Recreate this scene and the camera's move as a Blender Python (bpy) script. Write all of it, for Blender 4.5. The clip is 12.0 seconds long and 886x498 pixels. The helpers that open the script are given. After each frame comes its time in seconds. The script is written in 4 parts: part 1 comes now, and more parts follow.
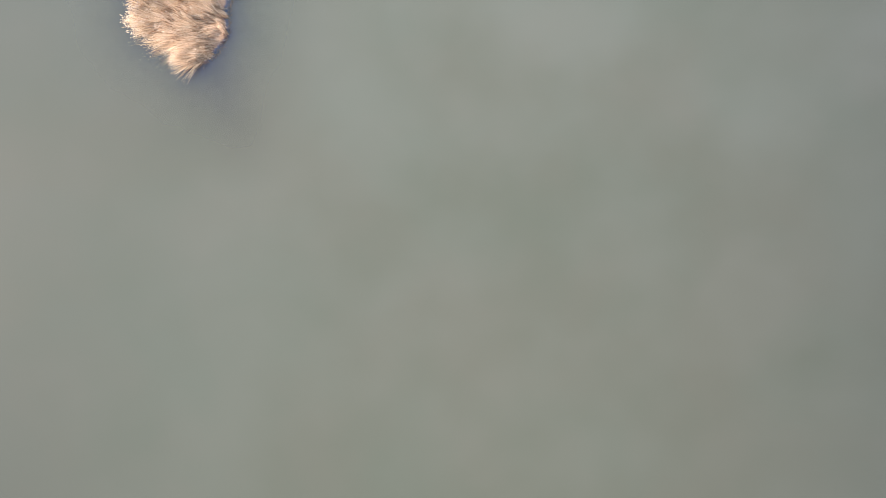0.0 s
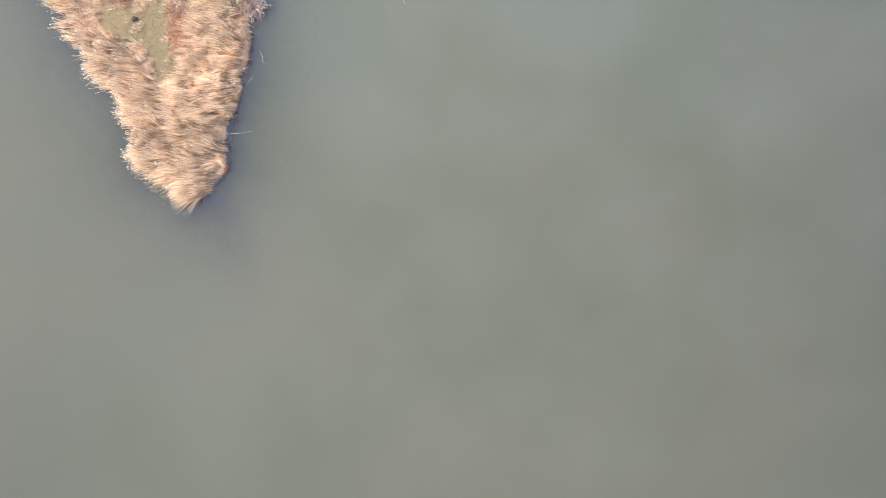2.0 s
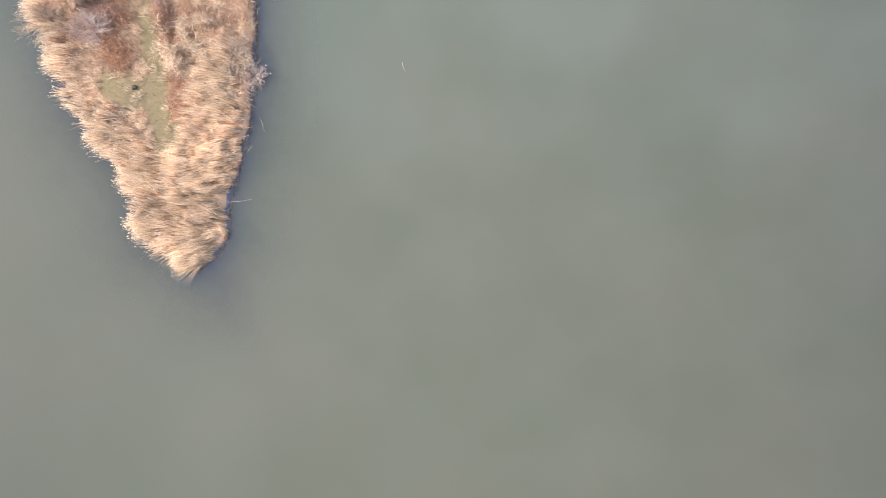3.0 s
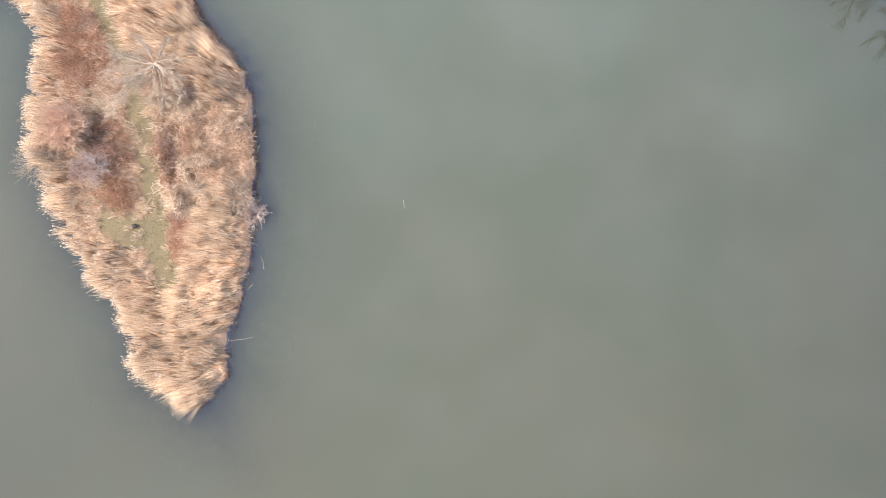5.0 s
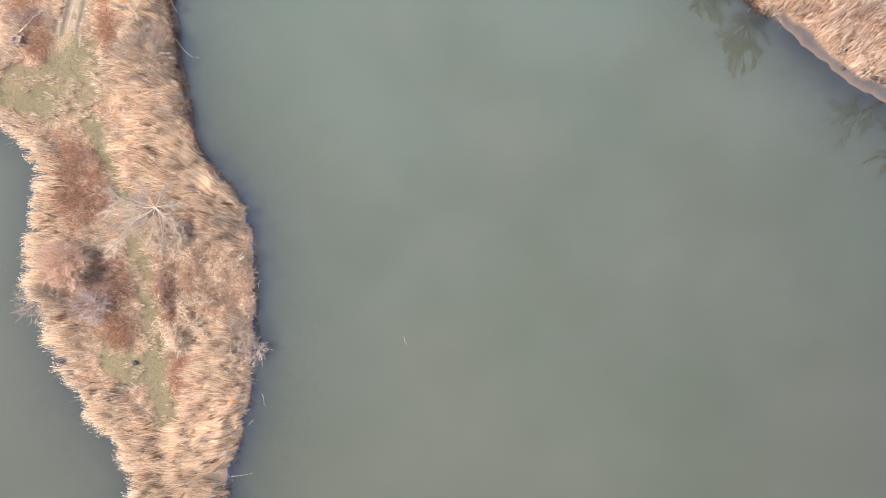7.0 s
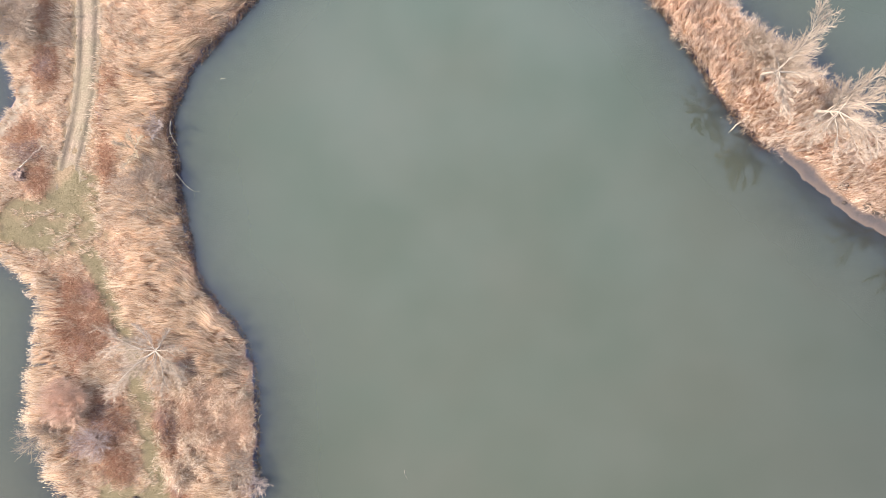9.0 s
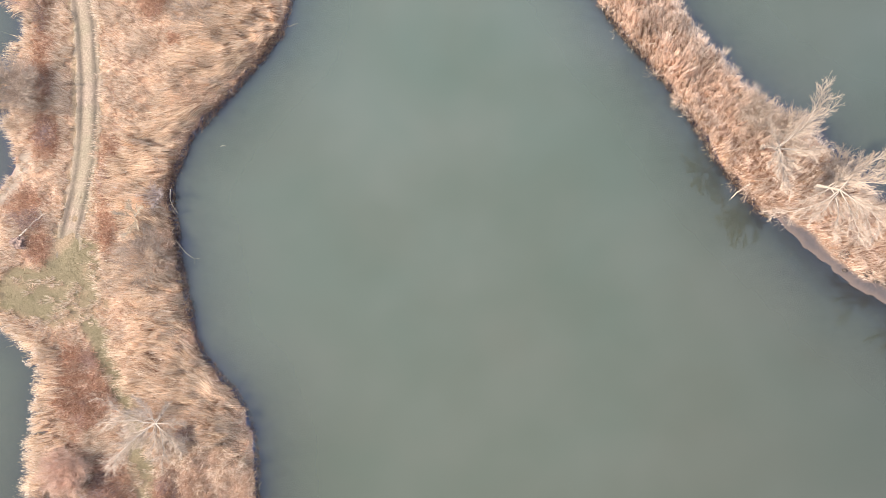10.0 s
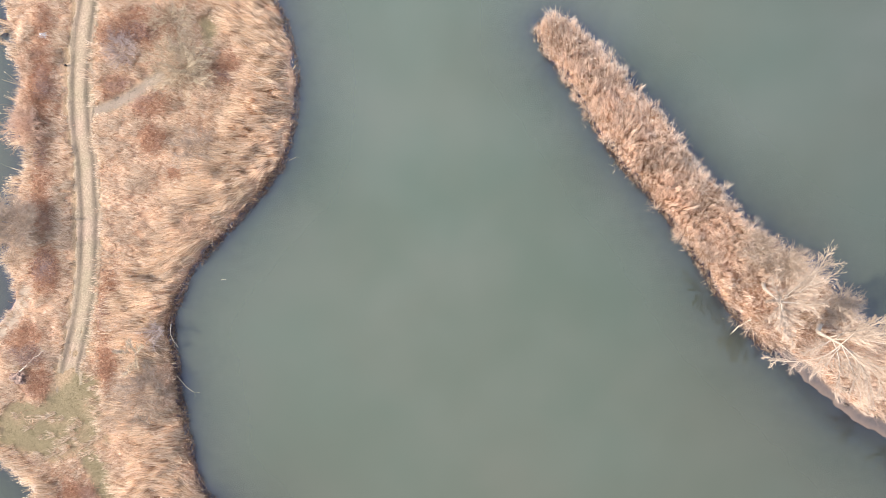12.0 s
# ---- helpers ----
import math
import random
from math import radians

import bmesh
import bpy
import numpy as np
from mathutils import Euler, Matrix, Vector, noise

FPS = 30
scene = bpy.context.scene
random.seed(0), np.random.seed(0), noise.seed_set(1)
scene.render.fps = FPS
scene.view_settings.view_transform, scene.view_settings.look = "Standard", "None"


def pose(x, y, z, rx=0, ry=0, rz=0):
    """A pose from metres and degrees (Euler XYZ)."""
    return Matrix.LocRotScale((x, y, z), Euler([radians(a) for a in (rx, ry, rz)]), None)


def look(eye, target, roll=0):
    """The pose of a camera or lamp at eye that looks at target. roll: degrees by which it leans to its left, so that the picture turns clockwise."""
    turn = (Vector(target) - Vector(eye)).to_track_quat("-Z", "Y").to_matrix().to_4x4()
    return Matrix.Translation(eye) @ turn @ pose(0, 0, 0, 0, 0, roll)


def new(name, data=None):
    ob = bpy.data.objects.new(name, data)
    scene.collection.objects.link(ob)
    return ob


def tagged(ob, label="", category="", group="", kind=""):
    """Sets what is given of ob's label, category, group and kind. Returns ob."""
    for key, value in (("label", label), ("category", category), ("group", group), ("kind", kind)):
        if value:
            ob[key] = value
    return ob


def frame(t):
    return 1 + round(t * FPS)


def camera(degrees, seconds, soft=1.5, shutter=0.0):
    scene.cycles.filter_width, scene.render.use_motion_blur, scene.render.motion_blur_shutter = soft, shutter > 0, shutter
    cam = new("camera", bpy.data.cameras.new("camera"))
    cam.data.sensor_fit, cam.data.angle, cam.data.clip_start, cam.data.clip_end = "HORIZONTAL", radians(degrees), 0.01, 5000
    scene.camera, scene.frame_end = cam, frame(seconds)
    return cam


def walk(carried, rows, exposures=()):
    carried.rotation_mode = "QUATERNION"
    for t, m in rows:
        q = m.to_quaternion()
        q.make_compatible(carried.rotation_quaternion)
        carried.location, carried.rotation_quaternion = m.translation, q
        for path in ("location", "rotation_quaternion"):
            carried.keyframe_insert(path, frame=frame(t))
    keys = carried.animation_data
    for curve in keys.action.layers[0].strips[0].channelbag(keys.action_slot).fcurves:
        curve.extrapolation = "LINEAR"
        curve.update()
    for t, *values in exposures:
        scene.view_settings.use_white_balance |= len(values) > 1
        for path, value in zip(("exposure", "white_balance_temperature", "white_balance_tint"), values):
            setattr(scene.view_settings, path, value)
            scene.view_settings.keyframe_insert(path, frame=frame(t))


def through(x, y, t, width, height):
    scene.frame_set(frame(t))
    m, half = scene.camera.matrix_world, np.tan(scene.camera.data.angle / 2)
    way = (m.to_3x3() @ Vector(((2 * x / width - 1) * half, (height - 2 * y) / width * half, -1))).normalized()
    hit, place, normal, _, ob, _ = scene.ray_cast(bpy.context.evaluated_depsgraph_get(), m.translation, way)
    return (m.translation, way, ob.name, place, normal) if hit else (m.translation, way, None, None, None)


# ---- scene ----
# Camera: a drone that looks straight down and glides along y, 65 m above the lake.
cam = camera(73.0, 12.0, soft=0.9)
HEIGHT, PITCH, ROLL, YAW = 65.0, 0.352, 0.157, -0.314
ROWS = [(0.0, 0.0), (0.5, 3.66), (1.0, 7.39), (1.5, 11.05), (2.0, 14.58), (2.5, 18.25), (3.0, 21.98), (5.0, 36.97),
        (5.5, 40.70), (6.0, 44.36), (6.5, 48.03), (7.0, 51.67), (9.0, 66.23), (9.5, 69.89), (10.0, 73.57), (10.5, 77.23),
        (11.0, 80.87), (11.5, 84.50), (12.0, 88.10)]
EXPOSURES = [(0.0, 1.05), (6.0, 1.0), (12.0, 0.97)]
walk(cam, [(t, pose(0, y, HEIGHT, PITCH, ROLL, YAW)) for t, y in ROWS], EXPOSURES)

# Light: a low winter sun, a blue sky with thin cloud.
SUN_ELEVATION, SUN_TOWARDS = radians(37), Vector((-1.0, 0.06, 0)).normalized()
world = bpy.data.worlds.new("sky")
scene.world = world
world.use_nodes = True
wn, wl = world.node_tree.nodes, world.node_tree.links
wn.clear()
sky = wn.new("ShaderNodeTexSky")
sky.sky_type, sky.sun_disc = "NISHITA", False
sky.sun_elevation, sky.sun_rotation = SUN_ELEVATION, math.atan2(SUN_TOWARDS.x, SUN_TOWARDS.y)
sky.dust_density, sky.air_density = 2.0, 1.0
way = wn.new("ShaderNodeTexCoord")
cloud = wn.new("ShaderNodeTexNoise")
cloud.inputs["Scale"].default_value, cloud.inputs["Detail"].default_value = 4.2, 5
ramp = wn.new("ShaderNodeMapRange")
for slot, value in (("From Min", 0.38), ("From Max", 0.66), ("To Min", 0.44), ("To Max", 0.78)):
    ramp.inputs[slot].default_value = value
veil = wn.new("ShaderNodeMix")
veil.data_type = "RGBA"
back = wn.new("ShaderNodeBackground")
back.inputs["Strength"].default_value = 0.11
wout = wn.new("ShaderNodeOutputWorld")
wl.new(way.outputs["Generated"], cloud.inputs["Vector"])
wl.new(cloud.outputs["Fac"], ramp.inputs["Value"])
wl.new(ramp.outputs["Result"], veil.inputs["Factor"])
axes = wn.new("ShaderNodeSeparateXYZ")
wl.new(way.outputs["Generated"], axes.inputs["Vector"])
haze = wn.new("ShaderNodeMapRange")
for slot, value in (("From Min", -0.6), ("From Max", 0.6), ("To Min", 0.62), ("To Max", 1.38)):
    haze.inputs[slot].default_value = value
wl.new(axes.outputs["Y"], haze.inputs["Value"])
thick = wn.new("ShaderNodeVectorMath")
thick.operation = "SCALE"
thick.inputs[0].default_value = (7.5, 8.5, 10.4)
wl.new(haze.outputs["Result"], thick.inputs["Scale"])
wl.new(thick.outputs["Vector"], veil.inputs["B"])
wl.new(sky.outputs["Color"], veil.inputs["A"])
wl.new(veil.outputs["Result"], back.inputs["Color"])
wl.new(back.outputs["Background"], wout.inputs["Surface"])

sun = new("sun", bpy.data.lights.new("sun", "SUN"))
sun.data.energy, sun.data.angle, sun.data.color = 5.3, radians(2.0), (1.0, 0.90, 0.78)
sun.matrix_world = look(SUN_TOWARDS * 100 * math.cos(SUN_ELEVATION) + Vector((0, 0, 100 * math.sin(SUN_ELEVATION))), (0, 0, 0))

# ---- materials ----
def material(name, rough=0.8, spec=0.3):
    m = bpy.data.materials.new(name)
    m.use_nodes = True
    b = m.node_tree.nodes["Principled BSDF"]
    b.inputs["Roughness"].default_value, b.inputs["Specular IOR Level"].default_value = rough, spec
    return m, m.node_tree.nodes, m.node_tree.links, b


def ramp_node(nodes, stops):
    r = nodes.new("ShaderNodeValToRGB")
    e = r.color_ramp.elements
    while len(e) < len(stops):
        e.new(0.5)
    for slot, (at, colour) in zip(e, stops):
        slot.position, slot.color = at, (*colour, 1)
    return r


def noise_node(nodes, links, scale, detail=3.0, vector=None, rough=0.55):
    n = nodes.new("ShaderNodeTexNoise")
    n.inputs["Scale"].default_value, n.inputs["Detail"].default_value, n.inputs["Roughness"].default_value = scale, detail, rough
    if vector is None:
        vector = nodes.new("ShaderNodeNewGeometry").outputs["Position"]
    links.new(vector, n.inputs["Vector"])
    return n


def mix_node(nodes, links, a, b, factor, blend="MIX"):
    m = nodes.new("ShaderNodeMix")
    m.data_type, m.blend_type = "RGBA", blend
    for slot, value in (("A", a), ("B", b), ("Factor", factor)):
        if isinstance(value, (tuple, float, int)):
            m.inputs[slot].default_value = (*value, 1) if isinstance(value, tuple) else value
        else:
            links.new(value, m.inputs[slot])
    return m.outputs["Result"]


def plant_material(name, stops, patch=(0.75, 1.15), patch_scale=0.35, through=0.4, rough=0.7, accent=None):
    """Dry stems and leaves: each stem its own tone, with broad patches; a little light goes through."""
    m, nodes, links, b = material(name, rough, 0.25)
    geo = nodes.new("ShaderNodeNewGeometry")
    tone = ramp_node(nodes, stops)
    links.new(geo.outputs["Random Per Island"], tone.inputs["Fac"])
    broad = noise_node(nodes, links, patch_scale, 4.0, geo.outputs["Position"])
    grey = ramp_node(nodes, [(0.3, (patch[0],) * 3), (0.7, (patch[1],) * 3)])
    links.new(broad.outputs["Fac"], grey.inputs["Fac"])
    colour = mix_node(nodes, links, tone.outputs["Color"], grey.outputs["Color"], 1.0, "MULTIPLY")
    links.new(colour, b.inputs["Base Color"])
    if grey is not None and accent is not None:
        for colour_in, low, seed_shift in accent:
            spot = nodes.new("ShaderNodeMapRange")
            spot.inputs["From Min"].default_value, spot.inputs["From Max"].default_value = low, low + 0.12
            moved = nodes.new("ShaderNodeVectorMath")
            moved.inputs[1].default_value = seed_shift
            links.new(geo.outputs["Position"], moved.inputs[0])
            where = noise_node(nodes, links, 0.28, 3.0, moved.outputs["Vector"])
            links.new(where.outputs["Fac"], spot.inputs["Value"])
            part_way = nodes.new("ShaderNodeMath")
            part_way.operation = "MULTIPLY"
            part_way.inputs[1].default_value = 0.45
            links.new(spot.outputs["Result"], part_way.inputs[0])
            colour = mix_node(nodes, links, colour, colour_in, part_way.outputs["Value"])
        links.new(colour, b.inputs["Base Color"])
    if through:
        leaf = nodes.new("ShaderNodeBsdfTranslucent")
        links.new(colour, leaf.inputs["Color"])
        both = nodes.new("ShaderNodeMixShader")
        both.inputs["Fac"].default_value = through
        links.new(b.outputs["BSDF"], both.inputs[1])
        links.new(leaf.outputs["BSDF"], both.inputs[2])
        links.new(both.outputs["Shader"], nodes["Material Output"].inputs["Surface"])
    return m


REED = plant_material("reed_straw", [(0.0, (0.24, 0.14, 0.085)), (0.2, (0.53, 0.352, 0.235)), (0.5, (0.81, 0.605, 0.43)), (1.0, (0.95, 0.785, 0.61))], patch=(0.70, 1.13), patch_scale=0.4, through=0.42)
PLUME = plant_material("reed_plume", [(0.0, (0.576, 0.440, 0.339)), (1.0, (0.787, 0.690, 0.604))], patch=(0.9, 1.1))
SPIT_REED = plant_material("rusty_reed_straw", [(0.0, (0.33, 0.215, 0.155)), (0.2, (0.59, 0.43, 0.325)), (0.5, (0.85, 0.68, 0.55)), (1.0, (0.96, 0.83, 0.72))])
TUSSOCK = plant_material("tussock_straw", [(0.0, (0.29, 0.185, 0.12)), (0.3, (0.64, 0.475, 0.345)), (1.0, (0.95, 0.81, 0.66))], patch=(0.70, 1.14))
BRAMBLE = plant_material("bramble_brown", [(0.0, (0.20, 0.10, 0.068)), (0.5, (0.395, 0.212, 0.138)), (0.85, (0.57, 0.35, 0.238)), (1.0, (0.84, 0.64, 0.50))], accent=[((0.45, 0.35, 0.33), 0.57, (31.0, 7.0, 0.0)), ((0.50, 0.285, 0.18), 0.57, (-12.0, 63.0, 0.0))])
TURF = plant_material("winter_turf", [(0.0, (0.110, 0.093, 0.052)), (0.5, (0.170, 0.140, 0.083)), (1.0, (0.31, 0.245, 0.16))], accent=[((0.18, 0.18, 0.075), 0.54, (5.0, 22.0, 0.0))])
PALE_TWIG = plant_material("pale_twig", [(0.0, (0.30, 0.225, 0.172)), (1.0, (0.48, 0.382, 0.308))], through=0.0)
PINK_TWIG = plant_material("pinkish_twig", [(0.0, (0.48, 0.31, 0.225)), (1.0, (0.72, 0.505, 0.39))], through=0.0)
GREY_TWIG = plant_material("grey_twig", [(0.0, (0.34, 0.265, 0.24)), (1.0, (0.55, 0.445, 0.405))], through=0.0)
OLIVE_TWIG = plant_material("olive_twig", [(0.0, (0.384, 0.300, 0.201)), (1.0, (0.576, 0.480, 0.360))], through=0.0)


def bark_material():
    m, nodes, links, b = material("pale_bark", 0.85, 0.2)
    geo = nodes.new("ShaderNodeNewGeometry")
    fine = noise_node(nodes, links, 9.0, 5.0, geo.outputs["Position"])
    tone = ramp_node(nodes, [(0.3, (0.24, 0.195, 0.158)), (0.55, (0.36, 0.30, 0.25)), (0.75, (0.47, 0.405, 0.345))])
    links.new(fine.outputs["Fac"], tone.inputs["Fac"])
    links.new(tone.outputs["Color"], b.inputs["Base Color"])
    bump = nodes.new("ShaderNodeBump")
    bump.inputs["Strength"].default_value, bump.inputs["Distance"].default_value = 0.5, 0.03
    links.new(fine.outputs["Fac"], bump.inputs["Height"])
    links.new(bump.outputs["Normal"], b.inputs["Normal"])
    return m


BARK = bark_material()


def attribute(nodes, name):
    a = nodes.new("ShaderNodeAttribute")
    a.attribute_name = name
    return a.outputs["Fac"]


def ground_material():
    """Leaf litter and dry thatch on land, sand on the beaches, a muddy lake bed tinted blue for the shade along the
    shores.
    """
    m, nodes, links, b = material("ground", 0.95, 0.15)
    geo = nodes.new("ShaderNodeNewGeometry")
    fine = noise_node(nodes, links, 7.0, 6.0, geo.outputs["Position"], 0.7)
    broad = noise_node(nodes, links, 0.5, 4.0, geo.outputs["Position"])
    litter = ramp_node(nodes, [(0.3, (0.20, 0.12, 0.08)), (0.5, (0.36, 0.23, 0.155)), (0.7, (0.52, 0.37, 0.265))])
    links.new(fine.outputs["Fac"], litter.inputs["Fac"])
    turf = ramp_node(nodes, [(0.3, (0.105, 0.087, 0.050)), (0.5, (0.165, 0.133, 0.080)), (0.72, (0.28, 0.22, 0.145))])
    links.new(fine.outputs["Fac"], turf.inputs["Fac"])
    sand = ramp_node(nodes, [(0.25, (0.050, 0.044, 0.046)), (0.75, (0.112, 0.096, 0.098))])
    links.new(fine.outputs["Fac"], sand.inputs["Fac"])
    # Blue in the bed colour stands for shade and sky light along the shores.
    shade_mud = ramp_node(nodes, [(0.35, (0.090, 0.096, 0.205)), (0.65, (0.130, 0.122, 0.220))])
    links.new(broad.outputs["Fac"], shade_mud.inputs["Fac"])
    c = mix_node(nodes, links, litter.outputs["Color"], turf.outputs["Color"], attribute(nodes, "turf"))
    dry = ramp_node(nodes, [(0.3, (0.24, 0.188, 0.145)), (0.7, (0.335, 0.27, 0.212))])
    links.new(fine.outputs["Fac"], dry.inputs["Fac"])
    earth = ramp_node(nodes, [(0.3, (0.17, 0.135, 0.108)), (0.7, (0.27, 0.215, 0.172))])
    links.new(fine.outputs["Fac"], earth.inputs["Fac"])
    c = mix_node(nodes, links, c, earth.outputs["Color"], attribute(nodes, "soil"))
    c = mix_node(nodes, links, c, sand.outputs["Color"], attribute(nodes, "sand"))
    c = mix_node(nodes, links, c, dry.outputs["Color"], attribute(nodes, "dry_sand"))
    split = nodes.new("ShaderNodeSeparateXYZ")
    links.new(geo.outputs["Position"], split.inputs["Vector"])
    wet = mix_node(nodes, links, shade_mud.outputs["Color"], (0.175, 0.125, 0.098), attribute(nodes, "sand"))
    below = nodes.new("ShaderNodeMapRange")
    for slot, value in (("From Min", 0.10), ("From Max", -0.08)):
        below.inputs[slot].default_value = value
    links.new(split.outputs["Z"], below.inputs["Value"])
    c = mix_node(nodes, links, c, wet, below.outputs["Result"])
    links.new(c, b.inputs["Base Color"])
    bump = nodes.new("ShaderNodeBump")
    bump.inputs["Strength"].default_value, bump.inputs["Distance"].default_value = 0.8, 0.08
    links.new(fine.outputs["Fac"], bump.inputs["Height"])
    links.new(bump.outputs["Normal"], b.inputs["Normal"])
    return m


def track_material():
    """Bare earth in the two ruts, thin dry grass between and beside them."""
    m, nodes, links, b = material("dirt_track", 0.95, 0.15)
    geo = nodes.new("ShaderNodeNewGeometry")
    fine = noise_node(nodes, links, 6.0, 6.0, geo.outputs["Position"], 0.7)
    broad = noise_node(nodes, links, 0.25, 3.0, geo.outputs["Position"])
    earth = ramp_node(nodes, [(0.3, (0.088, 0.068, 0.055)), (0.7, (0.155, 0.122, 0.098))])
    links.new(fine.outputs["Fac"], earth.inputs["Fac"])
    grass = ramp_node(nodes, [(0.3, (0.185, 0.139, 0.105)), (0.5, (0.275, 0.211, 0.162)), (0.7, (0.41, 0.322, 0.252))])
    links.new(fine.outputs["Fac"], grass.inputs["Fac"])
    c = mix_node(nodes, links, grass.outputs["Color"], earth.outputs["Color"], attribute(nodes, "rut"))
    tone = ramp_node(nodes, [(0.35, (0.88, 0.92, 0.84)), (0.65, (1.06, 1.02, 1.0))])
    links.new(broad.outputs["Fac"], tone.inputs["Fac"])
    c = mix_node(nodes, links, c, tone.outputs["Color"], 1.0, "MULTIPLY")
    links.new(c, b.inputs["Base Color"])
    bump = nodes.new("ShaderNodeBump")
    bump.inputs["Strength"].default_value, bump.inputs["Distance"].default_value = 0.7, 0.06
    links.new(fine.outputs["Fac"], bump.inputs["Height"])
    links.new(bump.outputs["Normal"], b.inputs["Normal"])
    return m


def water_material():
    """Turbid lake water: silt hides the bed within two metres and turns to green algae up the lake; a brightness
    falloff to both sides is put into its colour; the smooth surface mirrors the sky.
    """
    m, nodes, links, b = material("turbid_water", 1.0, 0.0)
    geo = nodes.new("ShaderNodeNewGeometry")
    broad = noise_node(nodes, links, 0.045, 3.0, geo.outputs["Position"])
    silt = ramp_node(nodes, [(0.36, (0.0590, 0.0635, 0.0440)), (0.64, (0.0665, 0.0665, 0.0477))])
    algae = ramp_node(nodes, [(0.36, (0.0508, 0.0667, 0.0480)), (0.64, (0.0622, 0.0718, 0.0527))])
    links.new(broad.outputs["Fac"], silt.inputs["Fac"])
    links.new(broad.outputs["Fac"], algae.inputs["Fac"])
    split = nodes.new("ShaderNodeSeparateXYZ")
    links.new(geo.outputs["Position"], split.inputs["Vector"])
    inland = nodes.new("ShaderNodeMapRange")
    inland.inputs["From Min"].default_value, inland.inputs["From Max"].default_value = 22.0, 95.0
    links.new(split.outputs["Y"], inland.inputs["Value"])
    # Brightness falloff to both sides of x = -5, scaled into the water's colour.
    side_falloff = nodes.new("ShaderNodeMath")
    side_falloff.operation = "MULTIPLY"
    channel = nodes.new("ShaderNodeMath")
    channel.inputs[1].default_value = 5.0
    links.new(split.outputs["X"], channel.inputs[0])
    links.new(channel.outputs["Value"], side_falloff.inputs[0])
    links.new(channel.outputs["Value"], side_falloff.inputs[1])
    thin = nodes.new("ShaderNodeMapRange")
    for slot, value in (("From Max", 2700.0), ("To Min", 1.09), ("To Max", 0.78)):
        thin.inputs[slot].default_value = value
    links.new(side_falloff.outputs["Value"], thin.inputs["Value"])
    tint = nodes.new("ShaderNodeVectorMath")
    tint.operation = "SCALE"
    links.new(mix_node(nodes, links, silt.outputs["Color"], algae.outputs["Color"], inland.outputs["Result"]), tint.inputs[0])
    links.new(thin.outputs["Result"], tint.inputs["Scale"])
    links.new(tint.outputs["Vector"], b.inputs["Base Color"])
    ripple = noise_node(nodes, links, 2.5, 3.0, geo.outputs["Position"])
    bump = nodes.new("ShaderNodeBump")
    bump.inputs["Strength"].default_value, bump.inputs["Distance"].default_value = 0.018, 0.01
    links.new(ripple.outputs["Fac"], bump.inputs["Height"])
    clear = nodes.new("ShaderNodeBsdfTransparent")
    clear.inputs["Color"].default_value = (0.72, 0.79, 0.92, 1)
    body = nodes.new("ShaderNodeMixShader")
    links.new(attribute(nodes, "murk"), body.inputs["Fac"])
    links.new(clear.outputs["BSDF"], body.inputs[1])
    links.new(b.outputs["BSDF"], body.inputs[2])
    gloss = nodes.new("ShaderNodeBsdfGlossy")
    gloss.inputs["Roughness"].default_value = 0.015
    links.new(bump.outputs["Normal"], gloss.inputs["Normal"])
    edge = nodes.new("ShaderNodeFresnel")
    edge.inputs["IOR"].default_value = 1.75
    both = nodes.new("ShaderNodeMixShader")
    links.new(edge.outputs["Fac"], both.inputs["Fac"])
    links.new(body.outputs["Shader"], both.inputs[1])
    links.new(gloss.outputs["BSDF"], both.inputs[2])
    links.new(both.outputs["Shader"], nodes["Material Output"].inputs["Surface"])
    return m


def plain_material(name, low, high, scale=12.0, rough=0.8):
    m, nodes, links, b = material(name, rough, 0.3)
    n = noise_node(nodes, links, scale, 4.0)
    r = ramp_node(nodes, [(0.3, low), (0.7, high)])
    links.new(n.outputs["Fac"], r.inputs["Fac"])
    links.new(r.outputs["Color"], b.inputs["Base Color"])
    return m


GROUND, TRACK, WATER = ground_material(), track_material(), water_material()

# ---- the plan ----
BANK_EAST = [(-27.2, 20.4), (-25.9, 20.7), (-24.7, 22.1), (-23.6, 24.2), (-23.3, 27.9), (-22.2, 32.1), (-21.2, 36.4), (-20.6, 41.3),
             (-20.5, 46.2), (-20.6, 51.0), (-20.9, 53.8), (-21.5, 56.0), (-22.9, 58.7), (-25.2, 61.0), (-27.15, 64.2), (-27.95, 68.0),
             (-28.75, 71.6), (-29.2, 75.3), (-29.9, 78.9), (-29.8, 81.4), (-28.9, 83.8), (-27.7, 86.1), (-25.65, 88.6), (-23.35, 91.1),
             (-20.5, 94.35), (-18.2, 97.1), (-17.0, 99.9), (-16.3, 103.3), (-16.1, 107.0), (-16.5, 110.1), (-17.4, 113.2), (-18.7, 116.5), (-22.0, 124.0), (-26.0, 150.0)]
